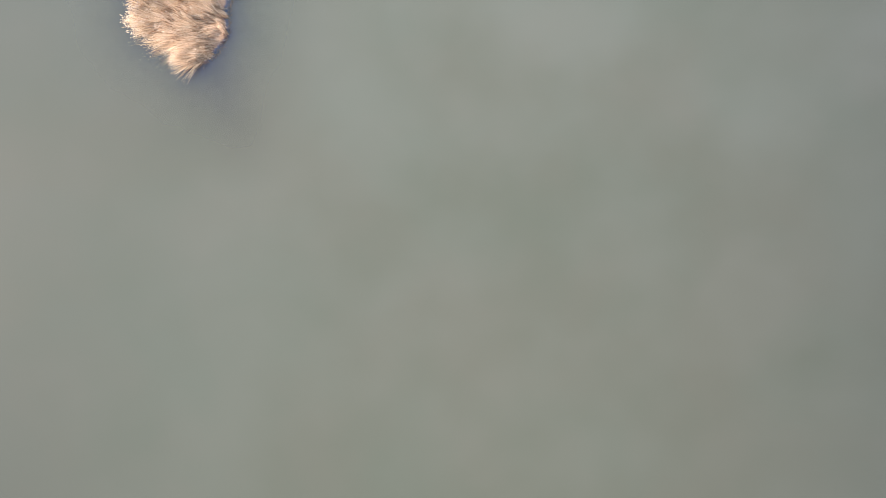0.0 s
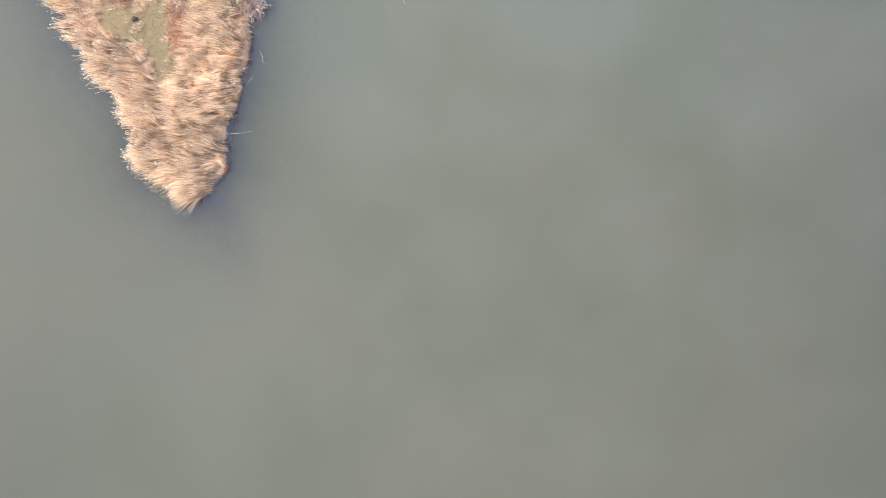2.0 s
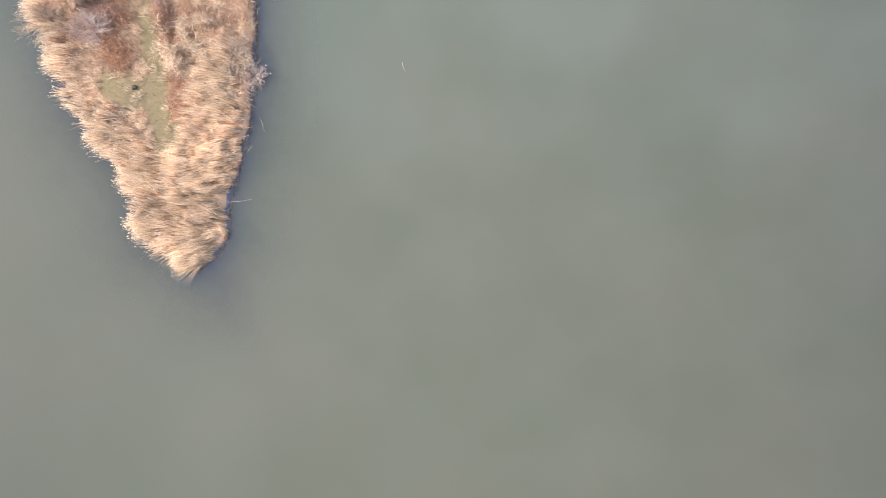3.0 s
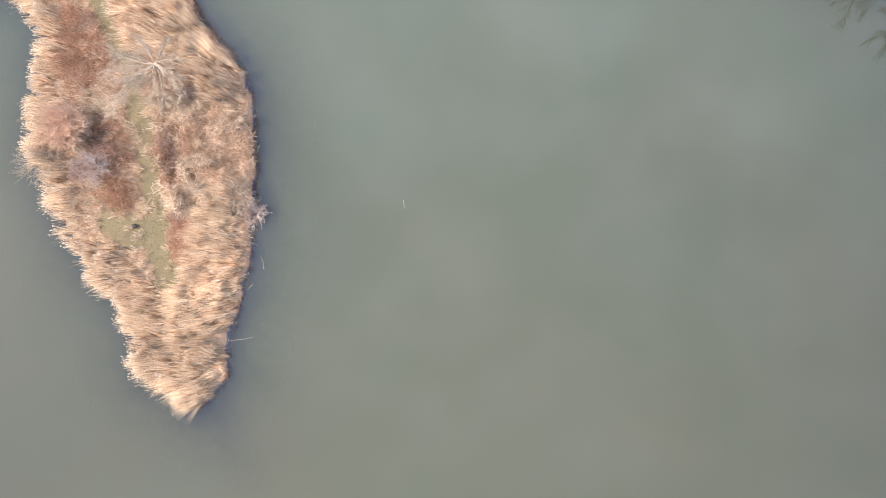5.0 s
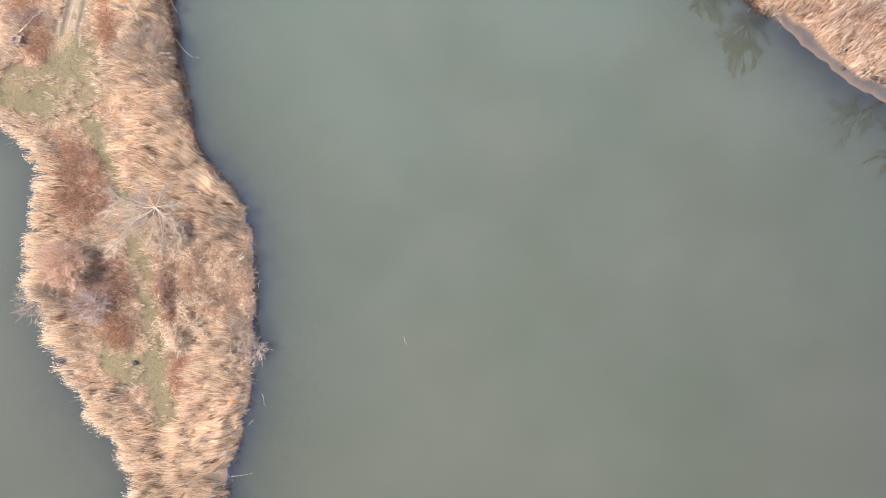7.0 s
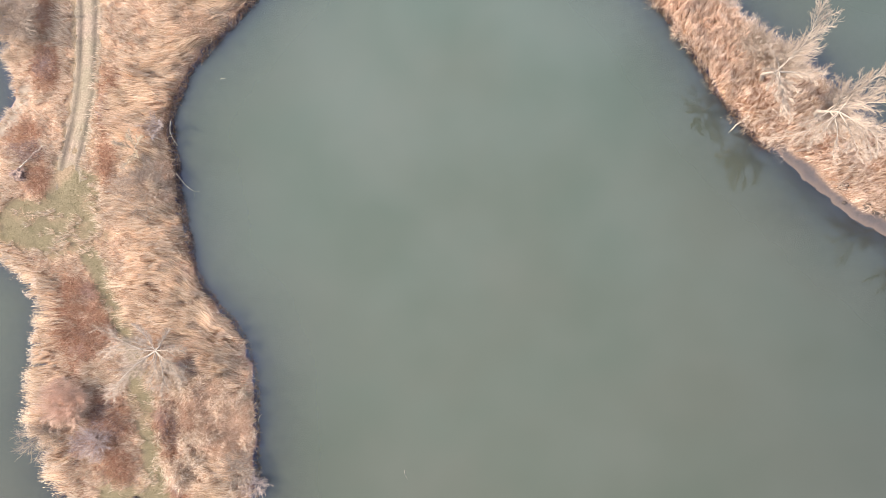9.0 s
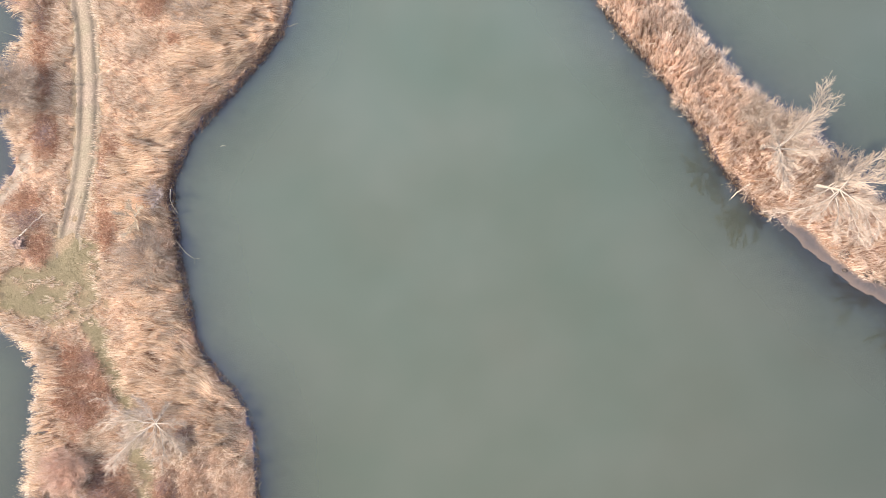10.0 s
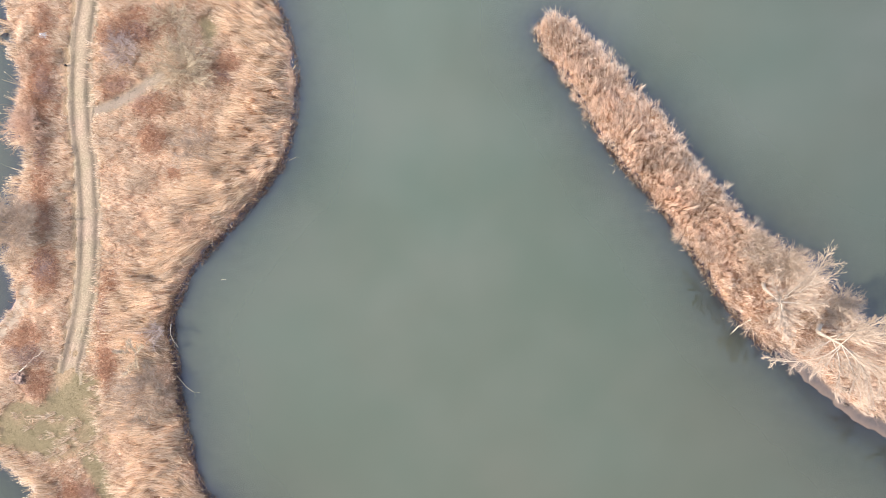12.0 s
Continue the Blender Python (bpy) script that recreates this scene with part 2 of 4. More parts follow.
BANK_WEST = [(-48.0, 150.0), (-47.6, 118.0), (-46.7, 111.0), (-45.6, 107.0), (-46.6, 103.0), (-45.3, 99.0), (-46.4, 95.0), (-47.2, 91.0),
             (-47.3, 86.4), (-46.6, 84.2), (-47.0, 82.2), (-49.5, 79.6), (-53.0, 75.0), (-53.0, 69.0), (-48.5, 66.5), (-45.2, 64.6), (-43.0, 61.0),
             (-43.6, 57.0), (-43.4, 53.6), (-43.9, 50.8), (-43.8, 47.6), (-42.4, 45.6), (-42.0, 43.4), (-41.2, 41.0), (-40.3, 38.9),
             (-38.8, 36.9), (-37.2, 34.6), (-34.9, 31.8), (-33.3, 28.6), (-32.6, 25.4), (-31.4, 23.6), (-28.7, 21.9)]
SPIT_WEST = [(74.2, 50.2), (60.2, 59.7), (52.2, 64.2), (47.5, 67.9), (44.0, 69.4), (40.5, 72.5), (37.4, 75.4), (34.2, 78.2), (31.6, 81.1),
             (29.8, 83.2), (28.2, 86.0), (26.1, 89.2), (24.1, 92.1), (21.4, 95.4), (19.6, 97.2), (17.1, 100.8), (14.9, 104.5), (12.8, 107.7), (10.8, 110.8), (10.4, 112.8)]
SPIT_EAST = [(11.5, 113.7), (13.5, 113.1), (15.7, 111.4), (18.05, 109.0), (20.7, 105.55), (23.85, 102.7), (25.9, 99.3), (29.25, 95.45),
             (32.7, 91.4), (37.0, 88.1), (41.0, 84.9), (43.0, 82.0), (46.0, 80.0), (56.0, 74.0), (74.0, 66.0)]
TRACK_LINE = [(-41.4, 72.0), (-39.7, 79.0), (-38.8, 83.9), (-38.4, 89.4), (-38.35, 93.0), (-38.8, 98.5), (-39.35, 103.4), (-39.35, 108.3),
              (-39.0, 112.0), (-38.4, 115.7), (-37.2, 122.0), (-36.0, 140.0)]
PATH_LINE = [(-30.0, 33.8), (-30.3, 36.0), (-31.1, 41.5), (-31.4, 44.2), (-31.9, 47.2), (-32.6, 50.2), (-33.0, 53.3), (-33.9, 56.6), (-36.1, 60.9), (-37.6, 65.2), (-40.0, 68.9), (-41.4, 72.0)]
TRODDEN = [(-30.0, 34.4), (-29.6, 31.5), (-29.2, 28.6), (-28.4, 26.4), (-27.8, 24.9)]
SIDE_PATH = [(-37.6, 103.6), (-35.2, 104.6), (-32.6, 106.0), (-30.6, 107.4)]
BEACHES = [(-41.2, 41.6, 0.8), (-40.6, 40.2, 0.9), (-40.0, 38.8, 0.8), (-45.3, 84.0, 0.9), (-45.9, 82.6, 0.9), (-46.7, 81.2, 1.0), (-47.6, 80.0, 1.0)]
TURF_SPOTS = [(-33.2, 39.5, 3.7, 2.3), (-30.7, 40.4, 1.5, 4.0), (-36.2, 41.2, 1.3, 2.2), (-32.0, 48.5, 1.1, 4.4), (-43.0, 69.4, 6.0, 3.2), (-39.0, 71.8, 2.4, 4.0), (-25.2, 112.4, 1.4, 2.4)]
BRAMBLE_SPOTS = [(-39.6, 58.8, 3.4, 4.9), (-36.3, 48.6, 2.4, 3.2), (-29.0, 47.6, 2.2, 4.4), (-35.2, 43.4, 1.8, 1.7), (-36.0, 82.4, 1.5, 4.0), (-34.4, 85.6, 1.2, 1.5),
                 (-36.3, 76.4, 0.9, 2.6), (-31.4, 104.2, 2.4, 1.4), (-31.2, 100.6, 1.6, 1.6), (-32.6, 112.4, 4.6, 2.2), (-23.2, 108.0, 2.0, 1.6), (-43.4, 107.0, 1.4, 7.5),
                 (-43.0, 86.6, 1.6, 2.6), (-43.6, 74.4, 1.7, 2.2), (-45.6, 79.2, 1.8, 2.0), (-30.8, 61.8, 2.0, 2.2), (-28.4, 38.2, 1.4, 4.4), (-30.4, 88.6, 0.9, 0.8),
                 (-28.9, 97.0, 0.9, 1.0), (-43.2, 95.0, 1.2, 5.0), (-35.4, 105.8, 1.4, 1.6), (34.0, 87.5, 3.5, 2.0), (22.5, 100.5, 1.6, 2.6), (28.0, 92.5, 1.8, 2.2)]


def value_noise(x, y, size, seed):
    """Smooth noise from 0 to 1 over the plan."""
    table = np.random.RandomState(seed).rand(128, 128)
    u, v = np.asarray(x) / size, np.asarray(y) / size
    i, j = np.floor(u).astype(int), np.floor(v).astype(int)
    a, b = u - i, v - j
    a, b = a * a * (3 - 2 * a), b * b * (3 - 2 * b)
    pick = lambda p, q: table[p % 128, q % 128]
    return (pick(i, j) * (1 - a) + pick(i + 1, j) * a) * (1 - b) + (pick(i, j + 1) * (1 - a) + pick(i + 1, j + 1) * a) * b


def rounded(points, steps=4):
    """A smooth line through the plan's points."""
    p = np.array([points[0], *points, points[-1]], float)
    out = []
    for k in range(1, len(p) - 2):
        for s in np.arange(steps) / steps:
            a, b, c, d = p[k - 1:k + 3]
            out.append(0.5 * (2 * b + (c - a) * s + (2 * a - 5 * b + 4 * c - d) * s * s + (3 * b - a - 3 * c + d) * s ** 3))
    return np.array(out + [p[-1]])


def line_distance(x, y, line):
    """The distance of plan points from a line of plan points."""
    best = np.full(x.shape, 1e9)
    for (ax, ay), (bx, by) in zip(line[:-1], line[1:]):
        dx, dy = bx - ax, by - ay
        s = np.clip(((x - ax) * dx + (y - ay) * dy) / (dx * dx + dy * dy + 1e-9), 0, 1)
        best = np.minimum(best, np.hypot(x - ax - s * dx, y - ay - s * dy))
    return best


def inside(x, y, ring):
    odd = np.zeros(x.shape, bool)
    for (ax, ay), (bx, by) in zip(ring, np.roll(ring, -1, axis=0)):
        if ay != by:
            odd ^= ((ay > y) != (by > y)) & (x < (bx - ax) * (y - ay) / (by - ay) + ax)
    return odd


LINES = {name: rounded(line, 3) for name, line in (("be", BANK_EAST), ("bw", BANK_WEST), ("sw", SPIT_WEST), ("se", SPIT_EAST))}
BANK, SPIT = np.vstack([LINES["be"], LINES["bw"]]), np.vstack([LINES["sw"], LINES["se"]])
# The plan's fields on a half-metre lattice: distance into the land, and from each shore.
GX, GY, STEP = np.arange(-62, 80, 0.5), np.arange(-20, 152, 0.5), 0.5
FX, FY = np.meshgrid(GX, GY, indexing="ij")
D_EAST, D_WEST = line_distance(FX, FY, LINES["be"]), line_distance(FX, FY, LINES["bw"])
D_SW, D_SE = line_distance(FX, FY, LINES["sw"]), line_distance(FX, FY, LINES["se"])
IN_BANK, IN_SPIT = inside(FX, FY, BANK), inside(FX, FY, SPIT)
LAND = np.minimum(np.minimum(D_EAST, D_WEST), np.minimum(D_SW, D_SE)) * np.where(IN_BANK | IN_SPIT, 1, -1)
NX, NY = np.gradient(D_EAST, STEP)


def field(values, x, y):
    u, v = np.clip((x - GX[0]) / STEP, 0, len(GX) - 1.001), np.clip((y - GY[0]) / STEP, 0, len(GY) - 1.001)
    i, j = u.astype(int), v.astype(int)
    a, b = u - i, v - j
    return (values[i, j] * (1 - a) + values[i + 1, j] * a) * (1 - b) + (values[i, j + 1] * (1 - a) + values[i + 1, j + 1] * a) * b


def spots(x, y, rows):
    """How far plan points lie inside any of the oval spots, 0 to 1, with ragged edges."""
    best = np.zeros(x.shape)
    wobble = 0.45 * (value_noise(x, y, 1.1, 5) - 0.5) + 0.4 * (value_noise(x, y, 2.9, 6) - 0.5)
    for cx, cy, rx, ry in rows:
        best = np.maximum(best, np.clip((1.15 - np.hypot((x - cx) / rx, (y - cy) / ry) + wobble) * 2.5, 0, 1))
    return best


def beach(x, y):
    best = np.zeros(x.shape)
    for cx, cy, r in BEACHES:
        best = np.maximum(best, np.clip(1.6 - np.hypot(x - cx, y - cy) / r * 1.3, 0, 1))
    return best


D_TRACK = line_distance(FX, FY, rounded(TRACK_LINE))
D_PATH = line_distance(FX, FY, rounded(PATH_LINE))
D_TROD = line_distance(FX, FY, rounded(TRODDEN))
D_SIDE = line_distance(FX, FY, rounded(SIDE_PATH))
STRAND = np.clip((1.9 - D_SW + 0.9 * (value_noise(FX, FY, 1.4, 15) - 0.5)) * 1.5, 0, 1) * np.clip((FX - 34.5) / 3, 0, 1) * (FX > 0)
BEACH = np.maximum(beach(FX, FY), STRAND)
TURF_AREA = np.maximum(spots(FX, FY, TURF_SPOTS), np.clip((1.3 + 0.35 * (FY < 54) - D_PATH + 0.7 * (value_noise(FX, FY, 1.3, 9) - 0.5)) * 2, 0, 1)) * IN_BANK
TURF_AREA *= np.clip(0.68 + 0.8 * value_noise(FX, FY, 1.6, 11) + 0.5 * (value_noise(FX, FY, 0.6, 12) - 0.5), 0.45, 1)
BESIDE = np.clip((D_PATH - 0.7 + 0.5 * (value_noise(FX, FY, 0.9, 13) - 0.5)) * 2.5, 0.08, 1)
BROWN = spots(FX, FY, BRAMBLE_SPOTS) * BESIDE
OPEN = np.maximum(np.clip((1.9 - D_TRACK + 0.8 * (value_noise(FX, FY, 1.0, 19) - 0.5)) * 2.2, 0, 1), np.clip((0.95 - D_SIDE) * 3, 0, 1))


def ground_height(x, y):
    d = field(LAND, x, y) - 0.25 + 0.7 * (value_noise(x, y, 1.7, 1) - 0.5) + 0.5 * (value_noise(x, y, 0.7, 4) - 0.5)
    d = d + 0.7 * field(BEACH, x, y) * (x < -38)
    soft = np.maximum(field(BEACH, x, y), np.exp(-((x + 24 - 0.3 * (19 - y)) / 3.0) ** 2 - ((y - 15) / 6.0) ** 2))
    up = np.clip(d, 0, None)
    shore = 0.42 * (1 - np.exp(-up / (0.35 + 2.6 * soft)))
    rise = 0.25 * (value_noise(x, y, 3.5, 2) - 0.3) * np.clip(up / 3, 0, 1) + 0.06 * (value_noise(x, y, 0.8, 3) - 0.5) * np.clip(up, 0, 1)
    bed = -2.2 * (1 - np.exp(np.clip(d, None, 0) / (5.4 + 3.5 * soft)))
    return np.where(d > 0, shore + rise * (1 - soft), bed)


def mesh_object(name, verts, faces, mats, parent=None, smooth=False, slots=None):
    """One mesh from arrays: verts (n, 3), faces (m, 3 or 4)."""
    me = bpy.data.meshes.new(name)
    verts, faces = np.asarray(verts, np.float32), np.asarray(faces, np.int32)
    count, sides = faces.shape
    me.vertices.add(len(verts))
    me.vertices.foreach_set("co", verts.ravel())
    me.loops.add(count * sides)
    me.loops.foreach_set("vertex_index", faces.ravel())
    me.polygons.add(count)
    me.polygons.foreach_set("loop_start", np.arange(0, count * sides, sides, dtype=np.int32))
    for mat in mats:
        me.materials.append(mat)
    if slots is not None:
        me.polygons.foreach_set("material_index", np.asarray(slots, np.int32))
    me.update(calc_edges=True)
    me.polygons.foreach_set("use_smooth", np.full(count, smooth))
    ob = new(name, me)
    ob.parent = parent
    return ob


def sheet(name, xs, ys, height, mat):
    x, y = np.meshgrid(xs, ys, indexing="ij")
    z = height(x, y)
    n, m = x.shape
    k = np.arange(n * m).reshape(n, m)
    faces = np.stack([k[:-1, :-1], k[1:, :-1], k[1:, 1:], k[:-1, 1:]], -1).reshape(-1, 4)
    ob = mesh_object(name, np.stack([x, y, z], -1).reshape(-1, 3), faces, [mat], smooth=True)
    return ob, x.ravel(), y.ravel()


def paint(ob, name, values):
    ob.data.attributes.new(name, "FLOAT", "POINT").data.foreach_set("value", np.asarray(values, np.float32))


FAR = np.array([70, 90, 130, 220, 500, 1200, 2400.0])
XS = np.concatenate([-FAR[::-1] - 0, np.arange(-60, -14, 0.35), np.arange(-14, 8, 1.0), np.arange(8, 62, 0.4), FAR + 2])
YS = np.concatenate([-FAR[::-1], np.arange(-60, 16, 2.0), np.arange(16, 120, 0.4), np.arange(120, 150, 1.5), FAR + 90])

ground, px, py = sheet("ground", XS, YS, ground_height, GROUND)
tagged(ground, "dry littered lake shore and muddy lake bed", "ground", kind="structure")
paint(ground, "turf", np.clip(field(TURF_AREA, px, py) + 0.6 * field(OPEN, px, py), 0, 1))
paint(ground, "sand", np.clip(field(BEACH, px, py) * 1.4 - 0.1, 0, 1))
paint(ground, "soil", np.clip((0.75 - field(D_SIDE, px, py)) * 3, 0, 1))
paint(ground, "dry_sand", np.clip(beach(px, py) * 1.4 - 0.1, 0, 1) * (px < -38))
WX = np.concatenate([-FAR[::-1], np.arange(-60, -12, 0.6), np.arange(-12, 8, 2.0), np.arange(8, 62, 0.6), FAR + 2])
WY = np.concatenate([-FAR[::-1], np.arange(-60, 10, 3.0), np.arange(10, 120, 0.6), np.arange(120, 150, 2.0), FAR + 90])
water, px, py = sheet("water", WX, WY, lambda x, y: np.zeros(x.shape), WATER)
tagged(water, "calm turbid grey-green lake water", "water", kind="structure")
# Clear shallows let the bed's painted shade show as a blue fringe.
depth = np.clip(-ground_height(px, py), 0, None)
paint(water, "murk", 1 - 0.97 * np.clip((np.exp(-depth / 1.5) - 0.25) / 0.75, 0, 1))

# ---- the dirt track ----
def build_track():
    line = rounded(TRACK_LINE, 14)
    along = np.gradient(line, axis=0)
    along /= np.linalg.norm(along, axis=1)[:, None]
    across = np.linspace(-1.9, 1.9, 57)
    wander = 0.10 * (value_noise(line[:, 0] * 0 + 3, line[:, 1], 2.0, 21) - 0.5)
    x = line[:, 0, None] + along[:, 1, None] * (across[None] + wander[:, None])
    y = line[:, 1, None] - along[:, 0, None] * (across[None] + wander[:, None])
    rut = np.exp(-((np.abs(across) - 0.78) / 0.33) ** 2)[None] * np.clip(0.65 + 0.7 * value_noise(x, y, 1.6, 22), 0, 1)
    rut *= np.clip((line[:, 1, None] - 71.0) / 5, 0, 1)
    ragged = 0.8 * (value_noise(x, y, 0.7, 24) - 0.5) + 0.5 * (value_noise(x, y, 0.25, 25) - 0.5)
    edge = np.clip((1.62 - np.abs(across)[None] + 0.6 * ragged) / 0.4, 0, 1) * np.clip((line[:, 1, None] - 74.2) / 4.5 + 0.9 * rut + 1.8 * ragged, 0, 1)
    z = ground_height(x, y) + 0.14 * edge - 0.09 - 0.045 * rut + 0.03 * value_noise(x, y, 0.3, 23)
    n, m = x.shape
    k = np.arange(n * m).reshape(n, m)
    faces = np.stack([k[:-1, :-1], k[1:, :-1], k[1:, 1:], k[:-1, 1:]], -1).reshape(-1, 4)
    ob = mesh_object("dirt_track", np.stack([x, y, z], -1).reshape(-1, 3), faces, [TRACK], smooth=True)
    paint(ob, "rut", rut.ravel())
    return tagged(ob, "two-rut dirt track with dry grass between the ruts", "track", kind="structure")


build_track()

# ---- reeds, grass and brush ----
RNG = np.random.RandomState(7)


def scatter(x0, x1, y0, y1, density):
    n = int((x1 - x0) * (y1 - y0) * density)
    x, y = RNG.uniform(x0, x1, n), RNG.uniform(y0, y1, n)
    return x, y


def blades(x, y, z, height, lean_x, lean_y, width, plume=None, droop=0.25, bend=1.7, short=False):
    """Bent, tapering blades from roots x, y, z; each leans by (lean_x, lean_y) metres at its tip. Returns verts, quads, slots."""
    n = len(x)
    s = np.array([0.0, 0.55, 1.0]) if short else np.array([0.0, 0.4, 0.75, 1.0])
    m = len(s)
    reach = s ** bend
    cx = x[:, None] + lean_x[:, None] * reach
    cy = y[:, None] + lean_y[:, None] * reach
    cz = z[:, None] + height[:, None] * (s - droop * s ** 3 * (np.hypot(lean_x, lean_y) / height)[:, None])
    turn = np.arctan2(lean_y, lean_x) + np.pi / 2 + RNG.normal(0, 0.3, n)
    roll = RNG.uniform(-1.1, 1.1, n)
    slope = np.hypot(lean_x, lean_y) / np.maximum(height, 0.05)
    steep = 1 / np.sqrt(1 + slope ** 2)
    w = width[:, None] * (np.array([0.5, 0.45, 0.10]) if short else np.array([0.5, 0.5, 0.38, 0.10]))
    flat, out, lift = np.cos(roll), -np.sin(roll) * steep, np.sin(roll) * slope * steep
    ox = (np.cos(turn) * flat + np.sin(turn) * out)[:, None] * w
    oy = (np.sin(turn) * flat - np.cos(turn) * out)[:, None] * w
    oz = lift[:, None] * w
    left, right = np.stack([cx - ox, cy - oy, cz - oz], -1), np.stack([cx + ox, cy + oy, cz + oz], -1)
    verts = np.stack([left, right], 2).reshape(n, 2 * m, 3)
    quads = np.array([[0, 1, 3, 2], [2, 3, 5, 4], [4, 5, 7, 6]])[:m - 1]
    faces = (np.arange(n)[:, None, None] * 2 * m + quads).reshape(-1, 4)
    verts = verts.reshape(-1, 3)
    slots = np.zeros(len(faces), int)
    if plume is not None:
        k = np.nonzero(plume)[0]
        tip = np.stack([cx[k, -1], cy[k, -1], cz[k, -1]], -1)
        d = np.stack([lean_x[k], lean_y[k], 0.25 * height[k]], -1)
        d /= np.linalg.norm(d, axis=1)[:, None]
        d += RNG.normal(0, 0.25, d.shape)
        size = RNG.uniform(0.14, 0.27, len(k))[:, None]
        side = np.stack([np.cos(turn[k]), np.sin(turn[k]), RNG.normal(0, 0.4, len(k))], -1) * size * 0.19
        pv = np.stack([tip - d * size * 0.5, tip + side, tip + d * size * 0.6 - np.array([0, 0, 0.05]), tip - side], 1)
        faces = np.vstack([faces, len(verts) + np.arange(len(k))[:, None] * 4 + np.arange(4)])
        slots = np.concatenate([slots, np.ones(len(k), int)])
        verts = np.vstack([verts, pv.reshape(-1, 3)])
    return verts, faces, slots


CLUMPS = np.random.RandomState(17).normal(0, 1, (4, 4096))


def tuft(x, y, size):
    """The tuft that a stem belongs to, and its offset from the tuft's middle."""
    u, v = x + size * 0.9 * (value_noise(x, y, size * 1.3, 35) - 0.5), y + size * 0.9 * (value_noise(x, y, size * 1.3, 36) - 0.5)
    i, j = np.floor(u / size).astype(int), np.floor(v / size).astype(int)
    k = (i * 73 + j * 151) % 4096
    return k, u - (i + 0.5 + 0.18 * CLUMPS[2, k]) * size, v - (j + 0.5 + 0.18 * CLUMPS[3, k]) * size


def clump(x, y, size):
    """Which tuft a stem belongs to: ragged cells about size metres across."""
    u = x + size * 0.9 * (value_noise(x, y, size * 0.7, 35) - 0.5) + RNG.normal(0, size * 0.12, len(x))
    v = y + size * 0.9 * (value_noise(x, y, size * 0.7, 36) - 0.5) + RNG.normal(0, size * 0.12, len(x))
    return (np.floor(u / size).astype(int) * 73 + np.floor(v / size).astype(int) * 151) % 4096


def lean_field(x, y, strength, spread=0.18, tangle=0.17, cell=0.85, gather=0.32):
    """Wind from the east has laid the stems over to the west; near the east shore they turn along it."""
    swirl = (value_noise(x, y, 2.2, 31) - 0.5) * 1.5 + (value_noise(x, y, 6.0, 32) - 0.5) * 1.0
    off = np.exp(-field(D_EAST, x, y) / 5.0)
    dx, dy = -1.0 + 0 * x, 0.12 + 0 * x
    dy = dy - off * 0.75 * field(NY, x, y)
    k, ox, oy = tuft(x, y, cell)
    west = np.arctan2(dy, -dx)
    angle = np.pi - np.clip(west + swirl * 0.32, -0.6, 0.6) + tangle * CLUMPS[0, k] + RNG.normal(0, spread, len(x))
    strength = strength * (0.9 + 0.65 * off)
    size = strength * (0.55 + 0.9 * value_noise(x, y, 1.5, 33)) * np.clip(1 + 0.3 * CLUMPS[1, k], 0.3, 1.8) * RNG.uniform(0.7, 1.25, len(x))
    return np.cos(angle) * size - gather * ox, np.sin(angle) * size - gather * oy


def reed_share(x, y):
    """Where reeds stand on the west bank, 0 to 1."""
    de, dw = field(D_EAST, x, y), field(D_WEST, x, y)
    ragged = 2.2 * (value_noise(x, y, 2.4, 41) - 0.5) + 1.0 * (value_noise(x, y, 0.9, 42) - 0.5)
    wide = np.interp(y, [18, 32, 38, 42, 44, 46, 52, 53.5, 58, 64, 71, 74, 77, 80, 86, 90, 94, 100, 108, 116], [9, 6.8, 5.0, 4.4, 2.5, 0.2, 0.2, 4.2, 6.4, 6.0, 5.2, 3.0, 4.0, 6.0, 5.0, 3.0, 5.5, 6.0, 4.5, 5.0])
    west = np.interp(y, [18, 32, 36, 40, 46, 52, 62, 66, 70, 76, 78, 88, 90, 112], [8, 6, 3.5, 1.6, 2.4, 2.8, 2.6, 2.2, 1.5, 1.0, -1.5, -1.5, 0.4, 0.4])
    share = np.maximum(np.clip((wide - de + ragged) * 1.2, 0, 1), np.clip((west - dw + ragged) * 1.2, 0, 1))
    share *= 1 - 0.98 * np.clip(np.maximum(field(TURF_AREA, x, y), field(TURF_AREA, x - 0.9, y)) * 1.5, 0, 1)
    share *= np.clip((field(D_TROD, x, y) - 0.6 + 0.5 * (value_noise(x, y, 0.8, 44) - 0.5)) * 2, 0.06, 1)
    return share * (1 - field(BEACH, x, y)) * (1 - field(BEACH, x - 1.4, y)) * (1 - field(OPEN, x, y)) * (1 - 0.75 * field(BROWN, x, y))


